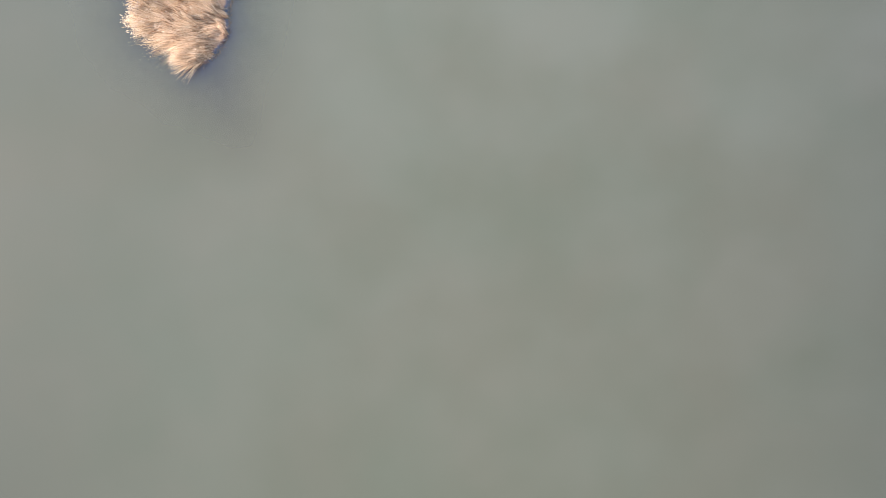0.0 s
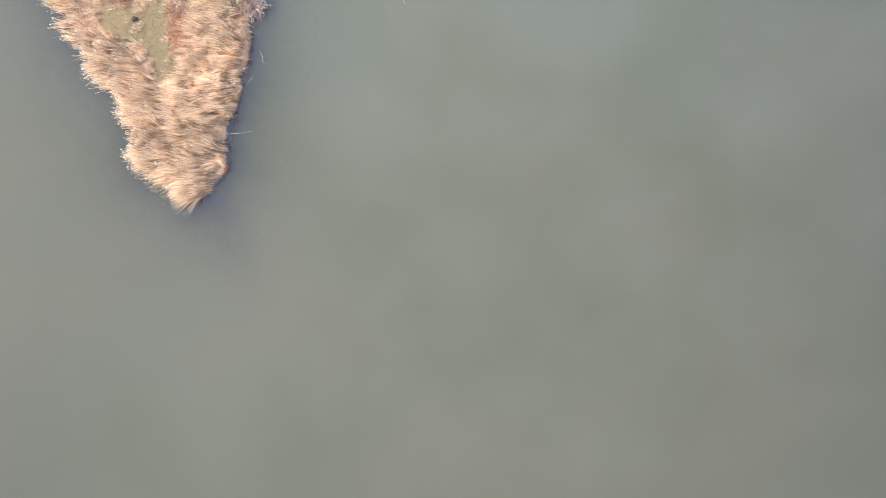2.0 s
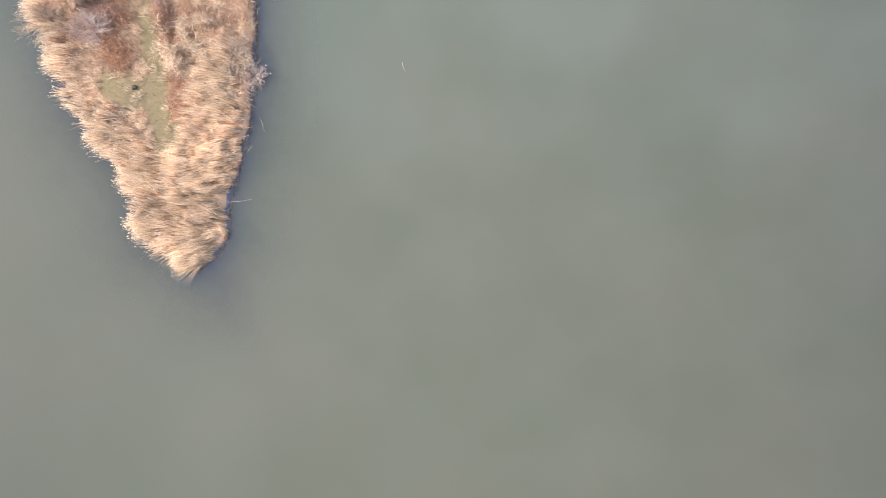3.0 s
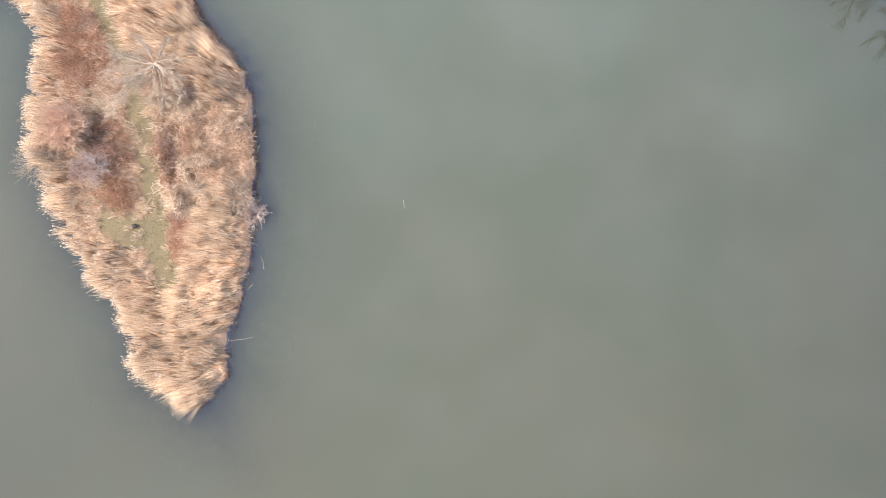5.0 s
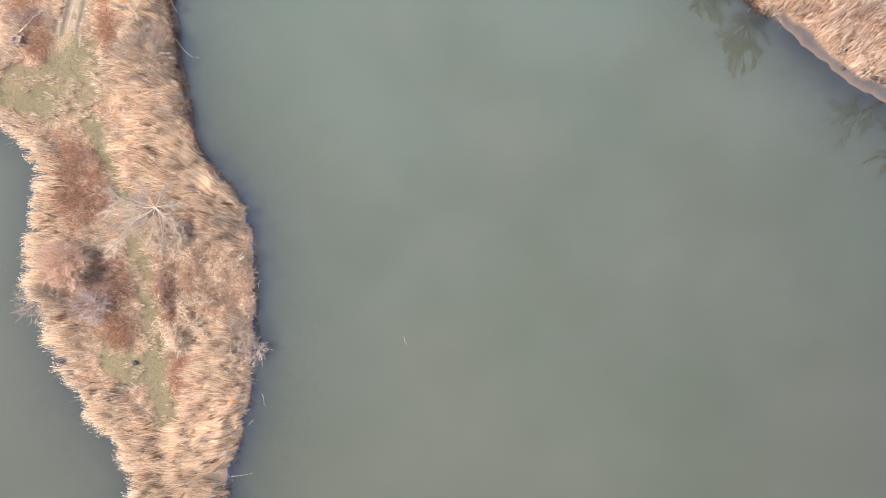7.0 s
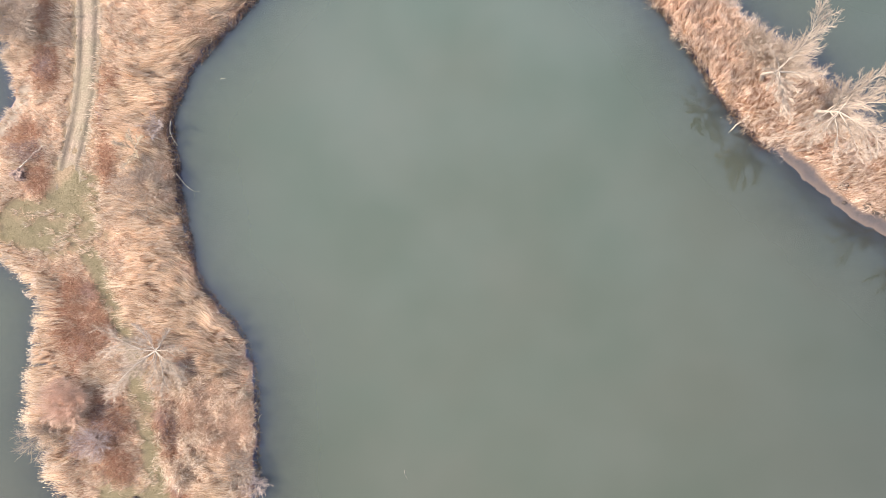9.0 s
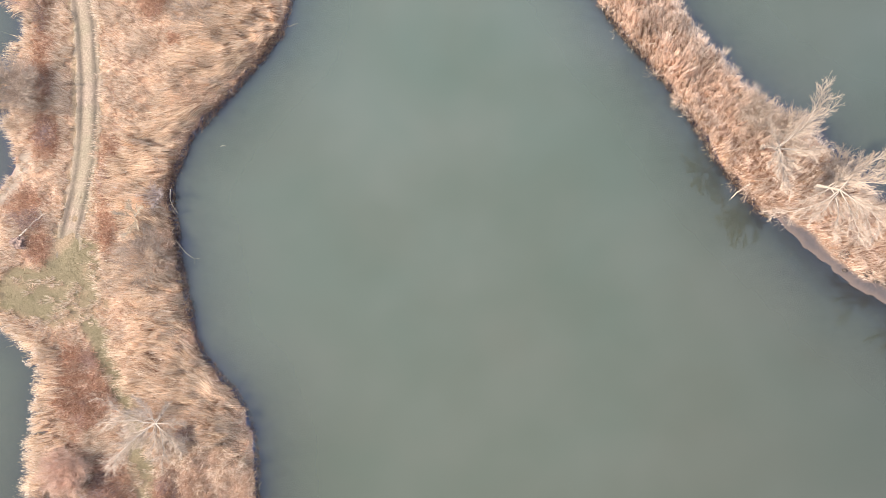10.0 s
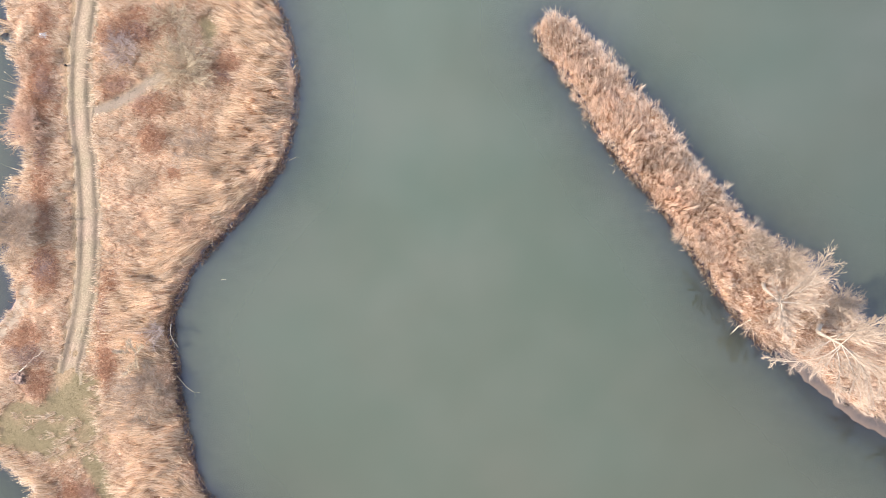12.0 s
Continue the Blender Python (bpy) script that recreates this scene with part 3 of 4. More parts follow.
def reed_bed(label, y0, y1, density):
    x, y = scatter(-50, -15, y0, y1, density)
    keep = (field(LAND, x, y) > 0.25 * CLUMPS[3, clump(x, y, 0.5)] - 0.1) & (RNG.rand(len(x)) < reed_share(x, y)) & (x < 0)
    x, y = x[keep], y[keep]
    tall = 2.0 + 0.9 * value_noise(x, y, 2.0, 43)
    edge = np.clip(0.7 + 0.3 * field(LAND, x, y), 0.6, 1)
    k, ox, oy = tuft(x, y, 0.85)
    h = tall * edge * RNG.uniform(0.75, 1.1, len(x)) * np.clip(1 + 0.16 * CLUMPS[2, k] - 0.4 * np.hypot(ox, oy), 0.5, 1.35)
    h *= 1 - 0.3 * np.exp(-np.minimum(field(D_EAST, x, y), field(D_WEST, x, y)) / 4.0)
    lx, ly = lean_field(x, y, 1.6)
    x, y = x - 0.25 * ox, y - 0.25 * oy
    v, f, s = blades(x, y, ground_height(x, y) - 0.05, h, lx, ly, RNG.uniform(0.022, 0.052, len(x)), RNG.rand(len(x)) < 0.02 + 0.42 * np.exp(-field(D_WEST, x, y) / 1.0), 0.32, 1.7, True)
    ob = mesh_object("reed_bed", v, f, [REED, PLUME], slots=s)
    return tagged(ob, label, "reeds", "reed beds", "stuff")


reed_bed("dense straw-coloured reeds bent over at the tip of the bank", 17, 38, 175)
reed_bed("straw-coloured wind-laid reeds along the bank beside the water", 38, 68, 175)
reed_bed("pale wind-laid reeds between the dirt track and the water", 68, 120, 160)


def stray_stems():
    """Loose broken stems that hang out over the water along the east side of the bank."""
    line = LINES["be"][(LINES["be"][:, 1] < 118) & (LINES["be"][:, 1] > 23)]
    k = RNG.randint(0, len(line) - 1, 220)
    p = line[k] + (line[k + 1] - line[k]) * RNG.rand(220, 1)
    x, y = p[:, 0] - field(NX, p[:, 0], p[:, 1]) * 0, p[:, 1]
    a = RNG.uniform(-1.2, 1.2, 220) + RNG.choice([0, 0, 0, 2.6], 220)
    reach = RNG.uniform(0.2, 0.8, 220)
    v, f, s = blades(x - 0.2, y, np.full(220, 0.1), RNG.uniform(0.2, 0.9, 220), np.cos(a) * reach, np.sin(a) * reach, RNG.uniform(0.02, 0.04, 220))
    tagged(mesh_object("loose_reeds", v, f, [REED]), "loose broken reed stems hanging over the water", "reeds", kind="stuff")


stray_stems()


def spit_reeds():
    x, y = scatter(8, 60, 64, 115, 290)
    d = field(LAND, x, y)
    keep = (x > 0) & (d > 0.3 * CLUMPS[3, clump(x, y, 0.5)] - 0.1)
    thin = np.clip((y - 78) / 10, 0.45, 1) * (1 - np.clip(field(BEACH, x, y) * 1.3, 0, 1))
    keep &= RNG.rand(len(x)) < thin
    x, y = x[keep], y[keep]
    h = (1.5 + 0.6 * value_noise(x, y, 1.2, 51)) * RNG.uniform(0.7, 1.15, len(x)) * np.clip(0.7 + 0.3 * field(LAND, x, y), 0.6, 1)
    h *= 1 - 0.4 * np.clip(value_noise(x * 0.8 + y * 0.6, y * 0.25, 1.5, 53) * 3 - 1.9, 0, 1)
    lx, ly = lean_field(x, y, 0.6, 0.7, 0.6, 0.42, 0.2)
    k, ox, oy = tuft(x, y, 0.42)
    h *= np.clip(1.0 + 0.12 * CLUMPS[2, k] - 0.3 * np.hypot(ox, oy), 0.6, 1.3)
    x, y = x - 0.3 * ox, y - 0.3 * oy
    v, f, s = blades(x, y, ground_height(x, y) - 0.05, h, lx, ly, RNG.uniform(0.016, 0.038, len(x)), RNG.rand(len(x)) < 0.015 + 0.12 * np.exp(-field(D_SE, x, y) / 0.8), 0.3, 1.5, True)
    ob = mesh_object("reed_bed", v, f, [SPIT_REED, PLUME], slots=s)
    tagged(ob, "rust-tinged dry reeds covering the narrow spit", "reeds", "reed beds", "stuff")


spit_reeds()


def tussock_grass(label, y0, y1, tufts, blades_each):
    """Dry grass in tufts whose blades fall outwards and to the west."""
    x, y = scatter(-50, -16, y0, y1, tufts)
    share = (1 - reed_share(x, y)) * (1 - field(OPEN, x, y)) * (1 - 0.97 * field(TURF_AREA, x, y)) * (1 - 0.9 * field(BROWN, x, y)) * (1 - field(BEACH, x, y))
    keep = (field(LAND, x, y) > 0.2) & (RNG.rand(len(x)) < share)
    x, y = x[keep], y[keep]
    size = RNG.uniform(0.35, 1.0, len(x)) * (0.6 + 0.8 * value_noise(x, y, 2.5, 61))
    x, y, size = (np.repeat(a, blades_each) for a in (x, y, size))
    n = len(x)
    a = RNG.uniform(0, 2 * np.pi, n)
    r = RNG.uniform(0.02, 0.22, n)
    reach = size * RNG.uniform(0.5, 1.1, n)
    lx, ly = np.cos(a) * reach * 0.5 - 0.62 * size, np.sin(a) * reach * 0.5 + 0.12 * size * (0.5 + 2 * (value_noise(x, y, 3.0, 62) - 0.5))
    x, y = x + np.cos(a) * r, y + np.sin(a) * r
    v, f, s = blades(x, y, ground_height(x, y) - 0.03, size * RNG.uniform(0.6, 1.1, n), lx, ly, RNG.uniform(0.018, 0.040, n), None, 0.45, 1.4, True)
    ob = mesh_object("tussock_grass", v, f, [TUSSOCK])
    tagged(ob, label, "dry grass", "dry grass", "stuff")


tussock_grass("pale tufts of dry grass among the brambles", 23, 68, 7, 27)
tussock_grass("pale tufts of dry grass beside the dirt track", 68, 120, 7, 27)


def brambles(label, name, x0, x1, y0, y1, density, where, mat, size, wide=(0.016, 0.042)):
    """Low tangled stems and dead leaves, pointing every way."""
    x, y = scatter(x0, x1, y0, y1, density)
    keep = (field(LAND, x, y) > 0.1) & (RNG.rand(len(x)) < where(x, y))
    x, y = x[keep], y[keep]
    n = len(x)
    a = RNG.uniform(0, 2 * np.pi, n)
    hump = 0.5 + 0.9 * value_noise(x, y, 1.6, 71)
    reach = size * RNG.uniform(0.15, 0.6, n)
    z = ground_height(x, y) + RNG.uniform(0, 0.55, n) * hump * size
    v, f, s = blades(x, y, z, RNG.uniform(0.1, 0.55, n) * hump * size, np.cos(a) * reach, np.sin(a) * reach, RNG.uniform(*wide, n), None, 0.5, 1.2, True)
    ob = mesh_object(name, v, f, [mat])
    tagged(ob, label, "brambles", "brambles", "stuff")


brambles("dark brown bramble thicket with dead leaves", "bramble_thicket", -50, -16, 36, 68, 250, lambda x, y: np.clip(field(BROWN, x, y) * (0.55 + 0.7 * value_noise(x, y, 1.1, 72)) + 0.10 * (1 - field(TURF_AREA, x, y)), 0, 1) * (1 - field(OPEN, x, y)), BRAMBLE, 1.1)
brambles("brown bramble and weeds beside the track", "bramble_thicket", -50, -16, 68, 120, 230, lambda x, y: np.clip(field(BROWN, x, y) * (0.45 + 0.7 * value_noise(x, y, 1.1, 72)) + 0.06 * (1 - field(TURF_AREA, x, y)) * value_noise(x, y, 3, 77) * 2, 0, 1) * (1 - field(OPEN, x, y)) * (1 - field(BEACH, x, y)), BRAMBLE, 1.0)
brambles("russet undergrowth below the trees on the spit", "bramble_thicket", 8, 60, 62, 114, 75, lambda x, y: field(IN_SPIT.astype(float), x, y) * np.clip(np.minimum(field(D_SW, x, y), field(D_SE, x, y)) - 0.8, 0, 1) * np.clip(value_noise(x, y, 1.6, 74) * 2.4 - 0.6, 0, 1) * (1 - np.clip(field(BEACH, x, y) * 1.5, 0, 1)), BRAMBLE, 0.9)


# Reed stems coloured dark to stand for the shaded side of the reeds.
SHADED_STEM = plant_material("shaded_reed_stem", [(0.0, (0.115, 0.070, 0.053)), (0.7, (0.250, 0.160, 0.122)), (1.0, (0.461, 0.340, 0.265))])


def shore_tangle(label, x0, x1, y0, y1, rim, near, side):
    """Tangled stems along the foot of the bank, coloured dark for the shaded reed wall."""
    x, y = scatter(x0, x1, y0, y1, 160)
    keep = (np.abs(field(LAND, x, y) + 0.1 + 0.25 * (value_noise(x, y, 1.1, 81) - 0.5)) < near * np.interp(y, [58, 68, 96, 104], [0.5, 1, 1, 0.6]) * (0.5 + value_noise(x, y, 1.5, 82))) & (field(rim, x, y) < 2) & (field(BEACH, x, y) < 0.3)
    x, y = x[keep], y[keep]
    n = len(x)
    a, reach = RNG.uniform(-1.6, 1.6, n) + side, RNG.uniform(0.05, 0.5, n)
    tall = RNG.uniform(0.2, 1.0, n) * np.interp(y, [58, 68, 96, 104], [0.45, 1.1, 1.1, 0.6])
    v, f, s = blades(x, y, np.clip(ground_height(x, y), -0.1, 1) - 0.05, tall, np.cos(a) * reach, np.sin(a) * reach, RNG.uniform(0.02, 0.05, n), None, 0.4, 1.3, True)
    tagged(mesh_object("shore_tangle", v, f, [SHADED_STEM]), label, "old stems", "shore tangles", "stuff")


shore_tangle("tangle of reed stems coloured dark for shade at the foot of the bank", -32, -14, 17, 120, D_EAST, 0.42, 0.0)
shore_tangle("tangle of stems coloured dark for shade at the waterline of the spit", 8, 48, 66, 115, D_SW, 0.3, 3.1)


DARK_THICKET = plant_material("dark_thicket", [(0.0, (0.16, 0.105, 0.098)), (0.6, (0.33, 0.235, 0.215)), (1.0, (0.54, 0.41, 0.36))], accent=[((0.36, 0.30, 0.32), 0.54, (31.0, 7.0, 0.0))])
TAN_THICKET = plant_material("tan_thicket", [(0.0, (0.33, 0.195, 0.13)), (0.5, (0.62, 0.42, 0.30)), (1.0, (0.92, 0.73, 0.58))], patch=(0.58, 1.16), patch_scale=0.8)
DARK_SPOTS = [(-36.4, 48.4, 1.9, 2.3), (-29.6, 47.8, 1.0, 2.2), (-39.4, 46.0, 0.9, 1.2), (-27.4, 54.2, 1.4, 0.9), (-36.4, 81.8, 0.7, 2.0), (-23.4, 107.2, 0.9, 0.5), (-28.8, 110.3, 1.0, 0.7),
              (-33.4, 112.0, 2.6, 1.0), (-43.0, 86.8, 1.3, 1.8), (-45.2, 77.4, 1.9, 1.2), (34.4, 88.6, 1.4, 0.7), (37.4, 82.4, 1.2, 1.0), (-43.3, 106.4, 0.8, 2.0), (-43.4, 99.0, 0.7, 1.6)]
TAN_SPOTS = [(-24.0, 48.0, 3.2, 4.6), (-27.4, 50.0, 2.4, 2.0), (-31.0, 73.6, 3.0, 2.4), (-27.2, 91.0, 2.6, 1.8), (-29.8, 58.4, 2.6, 2.2), (-44.6, 70.6, 1.2, 1.2), (-45.2, 103.6, 1.4, 2.0), (-45.4, 108.4, 1.2, 2.0)]
brambles("dark purple-brown woody thicket", "dark_thicket", -50, -16, 40, 120, 170, lambda x, y: 0.8 * spots(x, y, DARK_SPOTS) * field(BESIDE, x, y), DARK_THICKET, 1.1)
brambles("dark woody undergrowth below the trees on the spit", "dark_thicket", 8, 60, 62, 114, 110, lambda x, y: spots(x, y, DARK_SPOTS), DARK_THICKET, 1.2)
brambles("tan twiggy thicket with pale leaves", "tan_thicket", -50, -16, 40, 120, 260, lambda x, y: spots(x, y, TAN_SPOTS) * (1 - field(TURF_AREA, x, y)) * (0.45 + 0.7 * value_noise(x, y, 0.9, 73)), TAN_THICKET, 1.5, (0.014, 0.036))
brambles("cream dead grass heads caught in the brambles", "cream_thicket", -32, -20, 41, 54, 320, lambda x, y: np.clip(value_noise(x, y, 0.9, 75) * 5 - 2.9, 0, 1) * (1 - field(TURF_AREA, x, y)) * (1 - field(OPEN, x, y)) * (1 - reed_share(x, y)), TUSSOCK, 1.6, (0.02, 0.05))


def short_turf():
    x, y = scatter(-50, -20, 33, 118, 75)
    share = np.maximum(field(TURF_AREA, x, y), 0.4 * field(OPEN, x, y) * (np.abs(field(D_TRACK, x, y) - 0.78) > 0.36))
    keep = (field(LAND, x, y) > 0.3) & (RNG.rand(len(x)) < share)
    x, y = x[keep], y[keep]
    n = len(x)
    a, reach = RNG.uniform(0, 2 * np.pi, n), RNG.uniform(0.04, 0.15, n)
    v, f, s = blades(x, y, ground_height(x, y), RNG.uniform(0.03, 0.10, n), np.cos(a) * reach, np.sin(a) * reach, RNG.uniform(0.02, 0.045, n), None, 0.4, 1.3, True)
    tagged(mesh_object("short_grass", v, f, [TURF]), "short olive winter grass on the path", "grass", kind="stuff")


short_turf()

# ---- trees and shrubs ----
def tubes(lines, sides=4):
    """Tapering tubes along lines, each a pair of points (n, 3) and radii (n)."""
    verts, faces, base = [], [], 0
    ring = np.arange(sides) * 2 * np.pi / sides
    for p, r in lines:
        d = np.gradient(p, axis=0)
        d /= np.linalg.norm(d, axis=1)[:, None] + 1e-9
        ref = np.where(np.abs(d[:, 2:3]) > 0.9, [[1.0, 0, 0]], [[0, 0, 1.0]])
        u = np.cross(d, ref)
        u /= np.linalg.norm(u, axis=1)[:, None] + 1e-9
        w = np.cross(d, u)
        v = p[:, None] + r[:, None, None] * (np.cos(ring)[None, :, None] * u[:, None] + np.sin(ring)[None, :, None] * w[:, None])
        n = len(p)
        k = base + np.arange(n * sides).reshape(n, sides)
        f = np.stack([k[:-1], np.roll(k, -1, 1)[:-1], np.roll(k, -1, 1)[1:], k[1:]], -1).reshape(-1, 4)
        cap = np.array([[k[-1, 0], k[-1, 1], k[-1, 2], k[-1, min(3, sides - 1)]]]) if sides == 4 else np.empty((0, 4), int)
        verts.append(v.reshape(-1, 3))
        faces.append(np.vstack([f, cap]).astype(int))
        base += n * sides
    return np.vstack(verts), np.vstack(faces)


def wavy(a, b, steps, wobble, sag=0.0):
    """A crooked line from a to b."""
    s = np.linspace(0, 1, steps)[:, None]
    a, b = np.asarray(a, float), np.asarray(b, float)
    p = a + (b - a) * s
    length = np.linalg.norm(b - a)
    p[1:-1] += RNG.normal(0, wobble * length, (steps - 2, 3)) if steps > 2 else 0
    p[:, 2] += sag * length * 4 * (s[:, 0] * (1 - s[:, 0]))
    return p


def shoots(line, count, length, spread, up=0.25, start=0.25, points=3):
    """Side shoots that leave a line at a slant, tips turned up."""
    out = []
    for _ in range(count):
        s = RNG.uniform(start, 1.0) * (len(line) - 1.001)
        i = int(s)
        root = line[i] + (line[i + 1] - line[i]) * (s - i)
        d = line[i + 1] - line[i]
        d = d / (np.linalg.norm(d) + 1e-9) + RNG.normal(0, spread, 3) + np.array([0, 0, up])
        d /= np.linalg.norm(d)
        reach = length * RNG.uniform(0.5, 1.15)
        tip = root + d * reach
        out.append(wavy(root, tip, points, 0.06, -0.05))
    return out


def thing(name, x, y, z=0.0):
    ob = new(name)
    ob.location = (x, y, z)
    return ob


def arc(a, b, points, lift, sway=0.05):
    """A smoothly bent line from a to b that rises above the straight line by lift of its length."""
    a, b = np.asarray(a, float), np.asarray(b, float)
    length = np.linalg.norm(b - a)
    knee = (a + b) / 2 + RNG.normal(0, sway * length, 3) + np.array([0, 0, 2 * lift * length])
    t = np.linspace(0, 1, points)[:, None]
    return (1 - t) ** 2 * a + 2 * t * (1 - t) * knee + t * t * b


def forks(line, count, share, slant, start=0.2, points=4, lift=-0.05, flat=0.6):
    """Side branches along a line, set alternately, that leave it at a slant and shorten towards its tip."""
    out = []
    reach = np.linalg.norm(line[-1] - line[0])
    for k in range(count):
        u = start + (0.97 - start) * (k + RNG.uniform(0.1, 0.9)) / count
        s = u * (len(line) - 1.001)
        i = int(s)
        root = line[i] + (line[i + 1] - line[i]) * (s - i)
        d = line[i + 1] - line[i]
        d /= np.linalg.norm(d) + 1e-9
        side = np.cross(d, [0, 0, 1.0])
        side /= np.linalg.norm(side) + 1e-6
        d = d + side * slant * RNG.choice([-1, 1]) * RNG.uniform(0.6, 1.3) + RNG.normal(0, slant * 0.5, 3) * (1, 1, flat) + np.array([0, 0, 0.12])
        d /= np.linalg.norm(d)
        out.append(arc(root, root + d * reach * share * (1.15 - 0.65 * u) * RNG.uniform(0.7, 1.25), points, lift))
    return out


def bare_tree(base, bole, limbs, radius, label, twig=PALE_TWIG, stout=1.0, twiggy=1.0):
    """A leafless tree: a leaning trunk along the bole's points, smooth limbs to the given tips, branches, and a crown of fine twigs."""
    root = np.array([base[0], base[1], float(ground_height(np.array(base[0]), np.array(base[1]))) - 0.1])
    tree = thing("bare_tree", *root)
    marks = np.vstack([np.zeros(3), np.array(bole) - root])
    steps = np.linspace(0, len(marks) - 1, 4 * len(marks))
    stem = np.column_stack([np.interp(steps, np.arange(len(marks)), marks[:, c]) for c in range(3)])
    stem[1:-1] = (stem[:-2] + 2 * stem[1:-1] + stem[2:]) / 4 + RNG.normal(0, radius * 0.08, (len(stem) - 2, 3))
    girth = np.linspace(radius, radius * 0.3, len(stem))
    girth[0] *= 1.4
    v, f = tubes([(stem, girth)], 10)
    mesh_object("trunk", v, f, [BARK], tree, True)
    twigs = []
    for tip in limbs:
        start = stem[-1 - min(4, int(RNG.exponential(1.6)))]
        p = arc(start, np.array(tip) - root, 9, RNG.uniform(0.0, 0.14), 0.11)
        p[1:-1] += RNG.normal(0, 0.006 * np.linalg.norm(p[-1] - p[0]), (7, 3))
        size = radius * RNG.uniform(0.11, 0.21) * stout
        v, f = tubes([(p, size * (1 - np.linspace(0, 1, 9)) ** 0.8 + 0.016)], 6)
        limb = mesh_object("limb", v, f, [BARK], tree, True)
        for q in forks(p, 10, 0.36, 0.5, 0.12, 6, RNG.uniform(-0.12, 0.08)):
            v, f = tubes([(q, np.linspace(max(0.022, size * 0.32), 0.010, 6))], 4)
            mesh_object("branch", v, f, [BARK], limb, True)
            for w in forks(q, int(10 * twiggy), 0.45, 0.55, 0.08, 3, -0.03, 1.0):
                twigs.append((w, np.linspace(0.013, 0.007, 3)))
                for u in forks(w, 3, 0.5, 0.5, 0.1, 2, 0.0, 1.0):
                    twigs.append((u, np.array([0.009, 0.005])))
        for w in forks(p, int(16 * twiggy), 0.24, 0.6, 0.2, 3, -0.03, 1.0):
            twigs.append((w, np.linspace(0.013, 0.007, 3)))
            for u in forks(w, 4, 0.55, 0.5, 0.1, 2, 0.0, 1.0):
                twigs.append((u, np.array([0.010, 0.005])))
    v, f = tubes(twigs, 3)
    tagged(mesh_object("crown", v, f, [twig], tree), kind="stuff")
    return tagged(tree, label, "tree", "bare trees")


bare_tree((34.3, 84.6), [(32.5, 84.3, 3.9), (31.7, 83.2, 8.4)], [(33.2, 88.2, 13.2), (34.0, 87.2, 12.4), (33.6, 79.1, 7.0), (32.8, 79.6, 7.2), (35.1, 82.4, 8.4), (36.1, 83.2, 8.6), (34.2, 85.8, 9.4), (33.5, 81.2, 8.4),
          (31.4, 80.4, 8.2), (30.0, 83.4, 8.8), (29.8, 85.4, 9.8), (30.4, 81.6, 8.6)], 0.25, "leafless pale tree leaning over the reeds on the spit", twiggy=1.3)
bare_tree((40.4, 80.2), [(36.8, 80.0, 5.7), (37.2, 79.3, 8.6)], [(32.0, 77.2, 5.4), (35.6, 74.9, 10.0), (36.9, 74.4, 11.6), (38.4, 74.4, 11.2), (39.6, 75.2, 10.6), (40.6, 77.0, 11.2), (41.6, 79.0, 11.8), (41.4, 80.8, 11.8), (39.6, 82.2, 12.2),
          (34.0, 78.2, 7.6), (34.6, 76.4, 8.6), (36.6, 81.6, 10.8), (38.2, 81.8, 11.6)], 0.29, "leafless pale tree leaning out over the sandy shore", twiggy=1.2)
bare_tree((51.5, 69.6), [(50.4, 68.4, 7.4)], [(47.2, 67.6, 8.6), (49.0, 64.6, 9.4), (53.0, 66.6, 10.8), (52.4, 71.0, 11.2), (48.4, 70.4, 10.2)], 0.3, "leafless tree behind the sandy shore of the spit")
bare_tree((57.0, 66.0), [(55.4, 64.8, 7.2)], [(52.0, 62.8, 9.0), (54.4, 61.2, 9.6), (58.2, 63.4, 11.0), (56.0, 67.6, 11.0)], 0.3, "leafless tree behind the sandy shore of the spit")
bare_tree((-30.6, 56.5), [(-29.9, 56.5, 2.4), (-29.4, 56.4, 4.2)], [(-34.4, 51.3, 3.0), (-33.5, 53.0, 2.8), (-29.4, 51.9, 3.4), (-26.4, 54.4, 4.2), (-26.7, 53.2, 3.8), (-27.8, 58.7, 4.8), (-35.4, 56.1, 2.8), (-35.0, 58.2, 3.2), (-31.3, 59.2, 4.6),
          (-32.1, 54.0, 3.2), (-30.6, 52.8, 3.4), (-33.6, 55.0, 3.2), (-33.0, 57.6, 3.8), (-26.2, 56.6, 4.6)], 0.15, "small bare tree with a wide pale crown beside the path", PALE_TWIG, 1.7, 1.2)
bare_tree((-33.2, 77.4), [(-33.0, 77.4, 1.3)], [(-31.6, 78.6, 2.6), (-31.9, 76.2, 2.6), (-33.6, 75.6, 2.4), (-34.6, 78.0, 2.4), (-33.0, 79.2, 2.6)], 0.09, "small bare tree among the wind-laid reeds", OLIVE_TWIG, 1.6)


